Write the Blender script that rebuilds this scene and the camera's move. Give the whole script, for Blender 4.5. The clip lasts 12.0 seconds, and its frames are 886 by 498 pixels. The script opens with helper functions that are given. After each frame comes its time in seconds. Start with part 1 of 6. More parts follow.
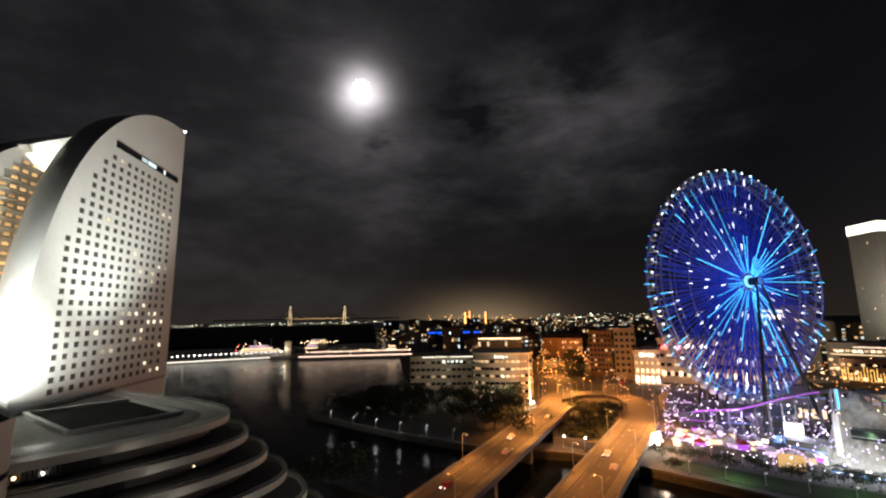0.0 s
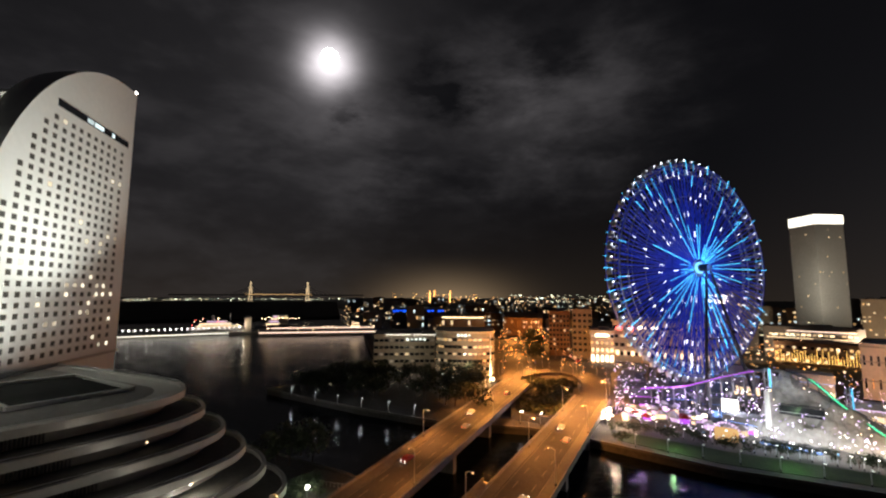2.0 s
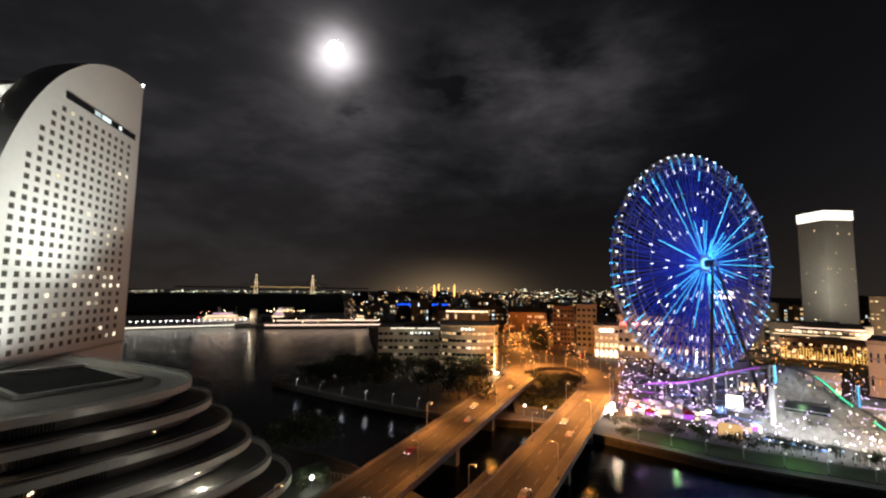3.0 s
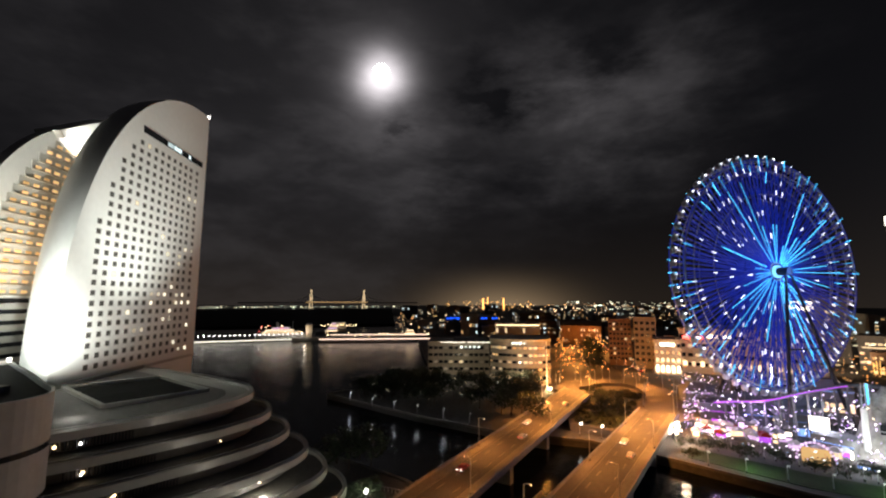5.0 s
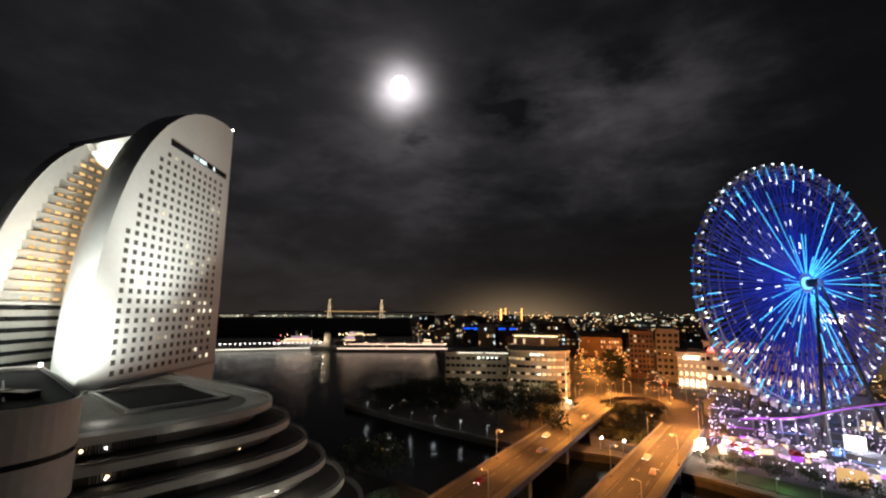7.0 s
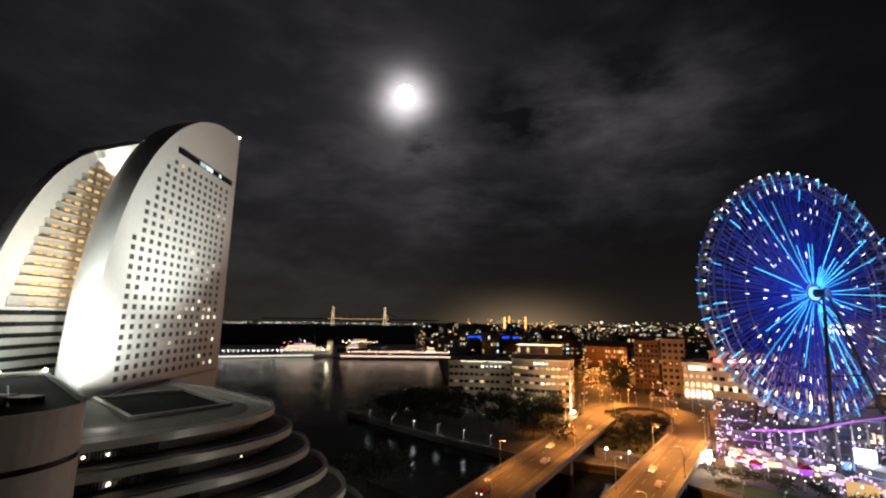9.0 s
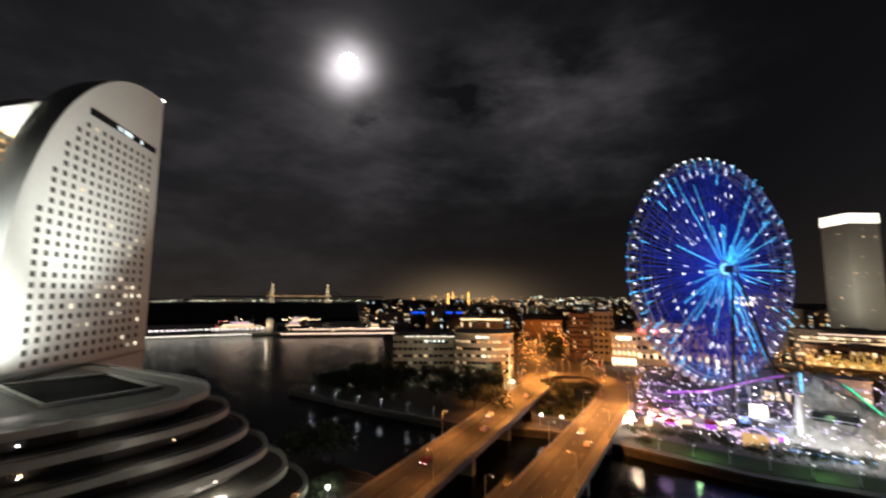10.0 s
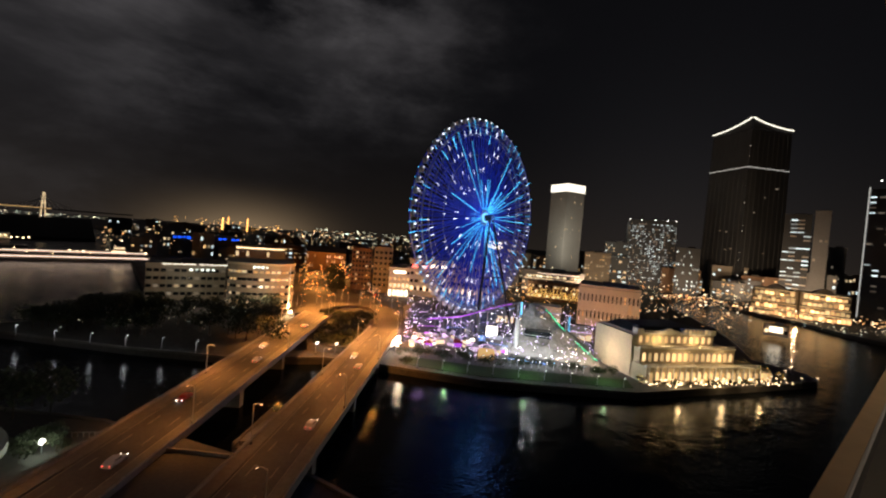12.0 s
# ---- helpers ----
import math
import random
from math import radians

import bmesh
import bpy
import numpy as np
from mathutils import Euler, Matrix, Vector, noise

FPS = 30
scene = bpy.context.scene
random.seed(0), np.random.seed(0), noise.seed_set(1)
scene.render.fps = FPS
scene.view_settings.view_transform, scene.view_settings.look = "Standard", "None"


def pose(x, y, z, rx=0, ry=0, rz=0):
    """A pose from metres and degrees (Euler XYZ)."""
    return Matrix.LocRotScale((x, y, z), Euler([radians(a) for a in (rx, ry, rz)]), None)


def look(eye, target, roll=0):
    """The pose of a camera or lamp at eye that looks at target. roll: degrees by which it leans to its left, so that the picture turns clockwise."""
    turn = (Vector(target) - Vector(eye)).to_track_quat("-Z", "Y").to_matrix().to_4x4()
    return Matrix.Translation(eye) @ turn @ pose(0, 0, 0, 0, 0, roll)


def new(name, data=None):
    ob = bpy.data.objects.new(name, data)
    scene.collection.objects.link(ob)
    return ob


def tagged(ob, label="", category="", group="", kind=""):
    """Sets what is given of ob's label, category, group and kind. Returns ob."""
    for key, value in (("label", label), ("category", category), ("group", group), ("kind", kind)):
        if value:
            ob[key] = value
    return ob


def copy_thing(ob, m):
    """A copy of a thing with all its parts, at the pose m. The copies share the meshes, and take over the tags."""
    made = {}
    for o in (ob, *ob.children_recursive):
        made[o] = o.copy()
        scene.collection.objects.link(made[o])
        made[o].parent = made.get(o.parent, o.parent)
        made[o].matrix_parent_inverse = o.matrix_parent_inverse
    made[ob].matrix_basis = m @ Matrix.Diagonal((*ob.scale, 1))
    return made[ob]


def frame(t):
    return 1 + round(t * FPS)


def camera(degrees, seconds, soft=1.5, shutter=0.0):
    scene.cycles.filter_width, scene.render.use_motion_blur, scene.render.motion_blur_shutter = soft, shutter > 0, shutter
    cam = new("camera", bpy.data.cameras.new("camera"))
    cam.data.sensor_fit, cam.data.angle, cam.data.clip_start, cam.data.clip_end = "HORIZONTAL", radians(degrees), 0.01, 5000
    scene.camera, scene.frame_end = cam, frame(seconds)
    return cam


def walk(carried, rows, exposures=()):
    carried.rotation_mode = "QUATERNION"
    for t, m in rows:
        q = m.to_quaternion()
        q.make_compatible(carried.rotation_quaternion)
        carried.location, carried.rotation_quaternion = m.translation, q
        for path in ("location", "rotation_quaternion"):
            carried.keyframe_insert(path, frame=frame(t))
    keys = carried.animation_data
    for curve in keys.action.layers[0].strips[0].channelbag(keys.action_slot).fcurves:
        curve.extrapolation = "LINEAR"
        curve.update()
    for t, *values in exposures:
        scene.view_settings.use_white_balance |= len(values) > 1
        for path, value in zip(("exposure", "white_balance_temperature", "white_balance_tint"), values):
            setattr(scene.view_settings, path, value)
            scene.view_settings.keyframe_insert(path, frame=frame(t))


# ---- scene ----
cam = camera(92.39, 12.0, soft=2.2, shutter=0.5)

PATH = [
    (0.0, pose(0, 0, 52, 98.77, 0.86, 0.24)),
    (0.5, pose(0, 0, 52, 98.46, 0.73, -0.05)),
    (1.0, pose(0, 0, 52, 97.90, 0.50, -0.72)),
    (1.5, pose(0, 0, 52, 97.04, 0.23, -2.60)),
    (2.0, pose(0, 0, 52, 95.93, -0.30, -4.46)),
    (2.5, pose(0, 0, 52, 95.06, -0.68, -4.80)),
    (4.5, pose(0, 0, 52, 96.18, -0.41, 2.06)),
    (5.0, pose(0, 0, 52, 96.88, -0.08, 2.66)),
    (5.5, pose(0, 0, 52, 97.27, -0.20, 3.89)),
    (6.0, pose(0, 0, 52, 97.45, -0.23, 4.39)),
    (6.5, pose(0, 0, 52, 97.75, -0.39, 4.83)),
    (7.0, pose(0, 0, 52, 98.19, -0.50, 4.98)),
    (9.0, pose(0, 0, 52, 99.24, -0.88, 5.45)),
    (9.5, pose(0, 0, 52, 99.18, -0.65, 2.84)),
    (10.0, pose(0, 0, 52, 96.15, -0.33, -1.98)),
    (10.25, pose(0, 0, 52, 94.70, -0.22, -7.38)),
    (10.5, pose(0, 0, 52, 94.77, -0.26, -12.72)),
    (10.75, pose(0, 0, 52, 94.10, -0.48, -18.26)),
    (11.0, pose(0, 0, 52, 91.56, -2.09, -25.51)),
    (11.25, pose(0, 0, 52, 89.26, -3.75, -30.22)),
    (11.5, pose(0, 0, 52, 88.97, -4.61, -30.93)),
    (12.0, pose(0, 0, 52, 88.42, -4.60, -30.13)),
]
walk(cam, PATH, exposures=[(0.0, 0.0), (9.8, 0.0), (10.4, -0.05), (11.0, -0.05), (11.4, -0.25), (12.0, -0.25)])

# ---- night light ----
world = bpy.data.worlds.new("night")
scene.world = world
world.use_nodes = True
world.node_tree.nodes["Background"].inputs["Color"].default_value = (0.02, 0.021, 0.026, 1)
world.node_tree.nodes["Background"].inputs["Strength"].default_value = 0.15


def polar(az, dist, z=0.0):
    """A point at an azimuth (degrees to the left of +y) and a distance from the hotel tower."""
    a = radians(az)
    return Vector((-math.sin(a) * dist, math.cos(a) * dist, z))


def lamp(name, kind, place, watts, color, target=None, size=0.5, spot=60, blend=0.6):
    data = bpy.data.lights.new(name, kind)
    data.energy, data.color = watts, color
    if kind == "AREA":
        data.size = size
    else:
        data.shadow_soft_size = size
    if kind == "SPOT":
        data.spot_size, data.spot_blend = radians(spot), blend
    ob = new(name, data)
    ob.matrix_basis = look(place, target) if target is not None else Matrix.Translation(place)
    return ob


SODIUM = (1.0, 0.36, 0.07)
GREY_STEEL_COLOR = (0.2, 0.2, 0.21)
COOL = (0.92, 0.96, 1.0)

# ---- materials ----


def tree_of(name):
    m = bpy.data.materials.new(name)
    m.use_nodes = True
    return m, m.node_tree, m.node_tree.nodes["Principled BSDF"]


def mat(name, color, rough=0.7, metal=0.0, vary=0.25, grain=2.0, stain=0.15, bump=0.15, per_object=0.0, spec=0.5):
    """A painted, cast or built surface: fine grain and broad stains over a base colour."""
    m, t, b = tree_of(name)
    n, link = t.nodes, t.links
    co = n.new("ShaderNodeTexCoord")
    fine, broad = n.new("ShaderNodeTexNoise"), n.new("ShaderNodeTexNoise")
    fine.inputs["Scale"].default_value, fine.inputs["Detail"].default_value = grain, 6
    broad.inputs["Scale"].default_value, broad.inputs["Detail"].default_value = stain, 4
    link.new(co.outputs["Object"], fine.inputs["Vector"])
    link.new(co.outputs["Object"], broad.inputs["Vector"])
    mix = n.new("ShaderNodeMath")
    mix.operation = "ADD"
    link.new(fine.outputs["Fac"], mix.inputs[0])
    link.new(broad.outputs["Fac"], mix.inputs[1])
    ramp = n.new("ShaderNodeMapRange")
    ramp.inputs["From Min"].default_value, ramp.inputs["From Max"].default_value = 0.6, 1.4
    ramp.inputs["To Min"].default_value, ramp.inputs["To Max"].default_value = 1 - vary, 1 + vary
    link.new(mix.outputs[0], ramp.inputs["Value"])
    out = ramp.outputs["Result"]
    if per_object:
        info = n.new("ShaderNodeObjectInfo")
        r = n.new("ShaderNodeMapRange")
        r.inputs["To Min"].default_value, r.inputs["To Max"].default_value = 1 - per_object, 1 + per_object
        link.new(info.outputs["Random"], r.inputs["Value"])
        mul = n.new("ShaderNodeMath")
        mul.operation = "MULTIPLY"
        link.new(out, mul.inputs[0])
        link.new(r.outputs["Result"], mul.inputs[1])
        out = mul.outputs[0]
    tint = n.new("ShaderNodeVectorMath")
    tint.operation = "SCALE"
    tint.inputs[0].default_value = color
    link.new(out, tint.inputs["Scale"])
    link.new(tint.outputs["Vector"], b.inputs["Base Color"])
    b.inputs["Roughness"].default_value, b.inputs["Metallic"].default_value = rough, metal
    b.inputs["Specular IOR Level"].default_value = spec
    if bump:
        bp = n.new("ShaderNodeBump")
        bp.inputs["Strength"].default_value, bp.inputs["Distance"].default_value = bump, 0.05
        link.new(fine.outputs["Fac"], bp.inputs["Height"])
        link.new(bp.outputs["Normal"], b.inputs["Normal"])
    return m


def glow(name, color, strength, spread=0.0, sampled=False):
    """A surface that gives off light; spread: how much single lamps or lit windows differ."""
    m, t, b = tree_of(name)
    b.inputs["Base Color"].default_value = (*[c * 0.5 for c in color], 1)
    b.inputs["Emission Color"].default_value = (*color, 1)
    b.inputs["Emission Strength"].default_value = strength
    if spread:
        info = t.nodes.new("ShaderNodeObjectInfo")
        r = t.nodes.new("ShaderNodeMapRange")
        r.inputs["To Min"].default_value, r.inputs["To Max"].default_value = strength * (1 - spread), strength * (1 + spread)
        t.links.new(info.outputs["Random"], r.inputs["Value"])
        t.links.new(r.outputs["Result"], b.inputs["Emission Strength"])
    m.cycles.emission_sampling = "AUTO" if sampled else "NONE"
    return m


def glow_islands(name, low, high, strength):
    """Many small lamps in one mesh, each of its own warmth and strength."""
    m, t, b = tree_of(name)
    geo = t.nodes.new("ShaderNodeNewGeometry")
    ramp = t.nodes.new("ShaderNodeMix")
    ramp.data_type = "RGBA"
    ramp.inputs["A"].default_value, ramp.inputs["B"].default_value = (*low, 1), (*high, 1)
    t.links.new(geo.outputs["Random Per Island"], ramp.inputs["Factor"])
    t.links.new(ramp.outputs["Result"], b.inputs["Emission Color"])
    p = t.nodes.new("ShaderNodeMath")
    p.operation = "FRACT"
    q = t.nodes.new("ShaderNodeMath")
    q.operation = "MULTIPLY"
    q.inputs[1].default_value = 37.0
    t.links.new(geo.outputs["Random Per Island"], q.inputs[0])
    t.links.new(q.outputs[0], p.inputs[0])
    r = t.nodes.new("ShaderNodeMapRange")
    r.inputs["To Min"].default_value, r.inputs["To Max"].default_value = strength * 0.22, strength * 2.6
    curve = t.nodes.new("ShaderNodeMath")
    curve.operation = "POWER"
    curve.inputs[1].default_value = 3.0
    t.links.new(p.outputs[0], curve.inputs[0])
    t.links.new(curve.outputs[0], r.inputs["Value"])
    t.links.new(r.outputs["Result"], b.inputs["Emission Strength"])
    b.inputs["Base Color"].default_value = (*low, 1)
    m.cycles.emission_sampling = "NONE"
    return m


def water_material():
    m, t, b = tree_of("harbour_water")
    b.inputs["Base Color"].default_value = (0.004, 0.006, 0.009, 1)
    b.inputs["Roughness"].default_value = 0.06
    b.inputs["IOR"].default_value = 1.33
    b.inputs["Specular IOR Level"].default_value = 0.12
    co = t.nodes.new("ShaderNodeTexCoord")
    small, swell = t.nodes.new("ShaderNodeTexNoise"), t.nodes.new("ShaderNodeTexNoise")
    small.inputs["Scale"].default_value, small.inputs["Detail"].default_value = 0.9, 5
    swell.inputs["Scale"].default_value, swell.inputs["Detail"].default_value = 0.12, 3
    add = t.nodes.new("ShaderNodeMath")
    add.operation = "MULTIPLY_ADD"
    add.inputs[1].default_value = 2.5
    t.links.new(co.outputs["Object"], small.inputs["Vector"])
    t.links.new(co.outputs["Object"], swell.inputs["Vector"])
    t.links.new(swell.outputs["Fac"], add.inputs[0])
    t.links.new(small.outputs["Fac"], add.inputs[2])
    bp = t.nodes.new("ShaderNodeBump")
    bp.inputs["Strength"].default_value, bp.inputs["Distance"].default_value = 0.5, 0.2
    t.links.new(add.outputs[0], bp.inputs["Height"])
    t.links.new(bp.outputs["Normal"], b.inputs["Normal"])
    return m


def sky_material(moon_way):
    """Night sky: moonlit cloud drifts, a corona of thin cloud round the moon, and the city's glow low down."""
    m = bpy.data.materials.new("night_sky")
    m.use_nodes = True
    t = m.node_tree
    t.nodes.clear()
    n, link = t.nodes, t.links
    co = n.new("ShaderNodeTexCoord")
    way = n.new("ShaderNodeVectorMath")
    way.operation = "NORMALIZE"
    link.new(co.outputs["Object"], way.inputs[0])

    def calc(op, a, b=None, c=None):
        q = n.new("ShaderNodeMath")
        q.operation = op
        for i, v in enumerate((a, b, c)):
            if v is None:
                continue
            if isinstance(v, (int, float)):
                q.inputs[i].default_value = v
            else:
                link.new(v, q.inputs[i])
        return q.outputs[0]

    def lobe(v, power):
        d = n.new("ShaderNodeVectorMath")
        d.operation = "DOT_PRODUCT"
        link.new(way.outputs["Vector"], d.inputs[0])
        d.inputs[1].default_value = v
        return calc("POWER", calc("MAXIMUM", d.outputs["Value"], 0.0), power)

    stretch = n.new("ShaderNodeVectorMath")
    stretch.operation = "MULTIPLY"
    stretch.inputs[1].default_value = (1.0, 1.0, 2.3)
    link.new(way.outputs["Vector"], stretch.inputs[0])
    big, fine = n.new("ShaderNodeTexNoise"), n.new("ShaderNodeTexNoise")
    big.inputs["Scale"].default_value, big.inputs["Detail"].default_value, big.inputs["Distortion"].default_value = 3.1, 5, 0.25
    big.inputs["Roughness"].default_value = 0.58
    fine.inputs["Scale"].default_value, fine.inputs["Detail"].default_value, fine.inputs["Distortion"].default_value = 8.5, 5, 0.3
    link.new(stretch.outputs["Vector"], big.inputs["Vector"])
    link.new(stretch.outputs["Vector"], fine.inputs["Vector"])
    body = calc("MULTIPLY_ADD", fine.outputs["Fac"], 0.35, big.outputs["Fac"])
    cover = n.new("ShaderNodeMapRange")
    cover.interpolation_type = "SMOOTHSTEP"
    cover.inputs["From Min"].default_value, cover.inputs["From Max"].default_value = 0.54, 0.88
    link.new(body, cover.inputs["Value"])
    cloud = cover.outputs["Result"]

    def vec(az, el):
        a, e = radians(az), radians(el)
        return (-math.sin(a) * math.cos(e), math.cos(a) * math.cos(e), math.sin(e))

    # ragged cloud banks: soft lobes whose edges are pushed about by noise
    push = n.new("ShaderNodeTexNoise")
    push.inputs["Scale"].default_value, push.inputs["Detail"].default_value, push.inputs["Roughness"].default_value = 6.0, 6, 0.62
    link.new(stretch.outputs["Vector"], push.inputs["Vector"])
    off = n.new("ShaderNodeVectorMath")
    off.operation = "MULTIPLY_ADD"
    off.inputs[1].default_value, off.inputs[2].default_value = (0.34, 0.34, 0.26), (-0.17, -0.17, -0.13)
    link.new(push.outputs["Color"], off.inputs[0])
    moved = n.new("ShaderNodeVectorMath")
    moved.operation = "ADD"
    link.new(way.outputs["Vector"], moved.inputs[0])
    link.new(off.outputs["Vector"], moved.inputs[1])
    ragged = n.new("ShaderNodeVectorMath")
    ragged.operation = "NORMALIZE"
    link.new(moved.outputs["Vector"], ragged.inputs[0])

    def bank(az, el, power, amount):
        d = n.new("ShaderNodeVectorMath")
        d.operation = "DOT_PRODUCT"
        link.new(ragged.outputs["Vector"], d.inputs[0])
        d.inputs[1].default_value = vec(az, el)
        return calc("MULTIPLY", calc("POWER", calc("MAXIMUM", d.outputs["Value"], 0.0), power), amount)

    lit = 0.0
    for row in BANKS:
        lit = calc("ADD", bank(*row), lit)
    gaps = 0.0
    for row in GAPS:
        gaps = calc("ADD", bank(*row), gaps)
    lit = calc("MULTIPLY", lit, calc("MAXIMUM", calc("SUBTRACT", 1.0, gaps), 0.08))
    clouds = calc("MULTIPLY", lit, calc("MULTIPLY_ADD", cloud, 0.75, 0.45))
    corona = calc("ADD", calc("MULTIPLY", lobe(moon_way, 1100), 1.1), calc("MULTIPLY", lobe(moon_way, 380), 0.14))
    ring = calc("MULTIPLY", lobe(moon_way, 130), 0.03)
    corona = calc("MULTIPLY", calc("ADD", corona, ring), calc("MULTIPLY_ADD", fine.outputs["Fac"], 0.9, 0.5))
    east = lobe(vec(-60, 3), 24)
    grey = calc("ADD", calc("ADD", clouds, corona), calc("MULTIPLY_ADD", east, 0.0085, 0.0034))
    sep = n.new("ShaderNodeSeparateXYZ")
    link.new(way.outputs["Vector"], sep.inputs[0])
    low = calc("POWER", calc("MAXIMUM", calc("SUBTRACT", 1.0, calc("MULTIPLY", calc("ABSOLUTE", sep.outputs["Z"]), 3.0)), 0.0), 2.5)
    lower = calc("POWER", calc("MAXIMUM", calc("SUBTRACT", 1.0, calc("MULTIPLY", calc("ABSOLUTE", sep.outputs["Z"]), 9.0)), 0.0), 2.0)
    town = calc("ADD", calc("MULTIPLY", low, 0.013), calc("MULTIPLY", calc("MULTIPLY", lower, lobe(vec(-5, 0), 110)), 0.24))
    tint = n.new("ShaderNodeVectorMath")
    tint.operation = "SCALE"
    tint.inputs[0].default_value = (1.0, 0.93, 0.97)
    link.new(grey, tint.inputs["Scale"])
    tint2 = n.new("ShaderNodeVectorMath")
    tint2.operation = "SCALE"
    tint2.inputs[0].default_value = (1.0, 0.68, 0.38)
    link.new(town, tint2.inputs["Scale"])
    both = n.new("ShaderNodeVectorMath")
    both.operation = "ADD"
    link.new(tint.outputs["Vector"], both.inputs[0])
    link.new(tint2.outputs["Vector"], both.inputs[1])
    base = n.new("ShaderNodeVectorMath")
    base.operation = "ADD"
    base.inputs[1].default_value = (0.0007, 0.0009, 0.0017)
    link.new(both.outputs["Vector"], base.inputs[0])
    em, out = n.new("ShaderNodeEmission"), n.new("ShaderNodeOutputMaterial")
    link.new(base.outputs["Vector"], em.inputs["Color"])
    link.new(em.outputs["Emission"], out.inputs["Surface"])
    m.cycles.emission_sampling = "NONE"
    return m


# cloud banks and the gaps between them: azimuth, elevation, tightness, brightness
BANKS = ((9.7, 20.5, 45, 0.019), (23.8, 15.4, 14, 0.013), (-17, 24, 110, 0.044), (-10.5, 22.2, 140, 0.026), (0, 19, 70, 0.020), (0, 33, 45, 0.012), (-25, 26.5, 110, 0.020), (19, 33, 12, 0.010), (40, 20, 10, 0.006))
GAPS = ((-3, 27, 330, 1.1), (8.4, 25.2, 1300, 1.0), (5.4, 31.2, 900, 0.6), (-19, 30.5, 260, 0.9), (-2, 12, 110, 0.8))
MOON_WAY = (-math.sin(radians(11.42)) * math.cos(radians(29.1)), math.cos(radians(11.42)) * math.cos(radians(29.1)), math.sin(radians(29.1)))
WATER = water_material()
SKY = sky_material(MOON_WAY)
MOON = glow("moon_light", (1.0, 0.95, 0.97), 6.0)
CONCRETE = mat("concrete", (0.33, 0.32, 0.30), 0.8, vary=0.3, grain=1.2, stain=0.06)
QUAY = mat("quay_stone", (0.16, 0.15, 0.14), 0.85, vary=0.35, grain=0.8, stain=0.05)
GROUND = mat("paved_ground", (0.10, 0.095, 0.09), 0.9, vary=0.4, grain=0.7, stain=0.03)
ASPHALT = mat("asphalt", (0.10, 0.094, 0.088), 0.75, vary=0.35, grain=1.5, stain=0.08)
PAVING = mat("paving", (0.19, 0.18, 0.165), 0.8, vary=0.3, grain=1.2, stain=0.08)
WHITE_TILE = mat("white_tile", (0.80, 0.80, 0.77), 0.45, vary=0.06, grain=0.5, stain=0.03, bump=0.03)
TERRACE = mat("terrace_render", (0.50, 0.49, 0.45), 0.65, vary=0.12, grain=0.8, stain=0.05)
ROOF_DARK = mat("roof_membrane", (0.018, 0.018, 0.017), 0.95, vary=0.4, grain=0.5, stain=0.08, spec=0.05)
DARK_GLASS = mat("dark_glazing", (0.02, 0.022, 0.025), 0.12, vary=0.3, grain=0.3, bump=0.0)
# pane grey stands in for light on the window reveals
REVEAL_GREY = mat("reveal_grey", (0.06, 0.058, 0.052), 0.6, vary=0.2, grain=0.6)
SMOKED = mat("smoked_glazing", (0.12, 0.112, 0.1), 0.3, vary=0.25, grain=0.5)
STEEL = mat("painted_steel", (0.55, 0.56, 0.58), 0.45, 0.3, vary=0.1, grain=1.0)
TRACK_STEEL = mat("track_steel", GREY_STEEL_COLOR, 0.5, 0.2, vary=0.2, grain=1.0)
DARK_STEEL = mat("dark_steel", (0.06, 0.06, 0.065), 0.5, 0.6, vary=0.2, grain=1.0)
BRICK = mat("brown_brick", (0.26, 0.16, 0.10), 0.85, vary=0.3, grain=1.5, stain=0.05)
BEIGE = mat("beige_stone", (0.42, 0.37, 0.29), 0.8, vary=0.2, grain=1.0, stain=0.04)
CREAM = mat("cream_stucco", (0.66, 0.58, 0.44), 0.75, vary=0.15, grain=1.0, stain=0.06)
GREY_WALL = mat("grey_cladding", (0.24, 0.24, 0.24), 0.7, vary=0.2, grain=0.6, stain=0.03)
DARK_WALL = mat("dark_cladding", (0.055, 0.06, 0.065), 0.45, vary=0.25, grain=0.5, stain=0.03)
LEAF = mat("leaves", (0.04, 0.052, 0.025), 0.7, vary=0.5, grain=0.8, stain=0.2)
BARK = mat("bark", (0.09, 0.065, 0.045), 0.9, vary=0.3, grain=5)
LINE = mat("road_paint", (0.32, 0.30, 0.26), 0.6, vary=0.2, grain=1.5)
HULL = mat("white_hull", (0.7, 0.7, 0.68), 0.5, vary=0.1)
TAN = mat("tan_rail", (0.45, 0.31, 0.17), 0.5, vary=0.15, grain=6)
PLASTER = mat("room_plaster", (0.5, 0.46, 0.4), 0.8, vary=0.08)
RED_PAINT = mat("red_car_paint", (0.35, 0.03, 0.02), 0.3, vary=0.05)
WHITE_PAINT = mat("white_car_paint", (0.7, 0.7, 0.7), 0.3, vary=0.05)
RUBBER = mat("rubber", (0.02, 0.02, 0.02), 0.8)
CANVAS = mat("white_canvas", (0.7, 0.7, 0.72), 0.7, vary=0.15)

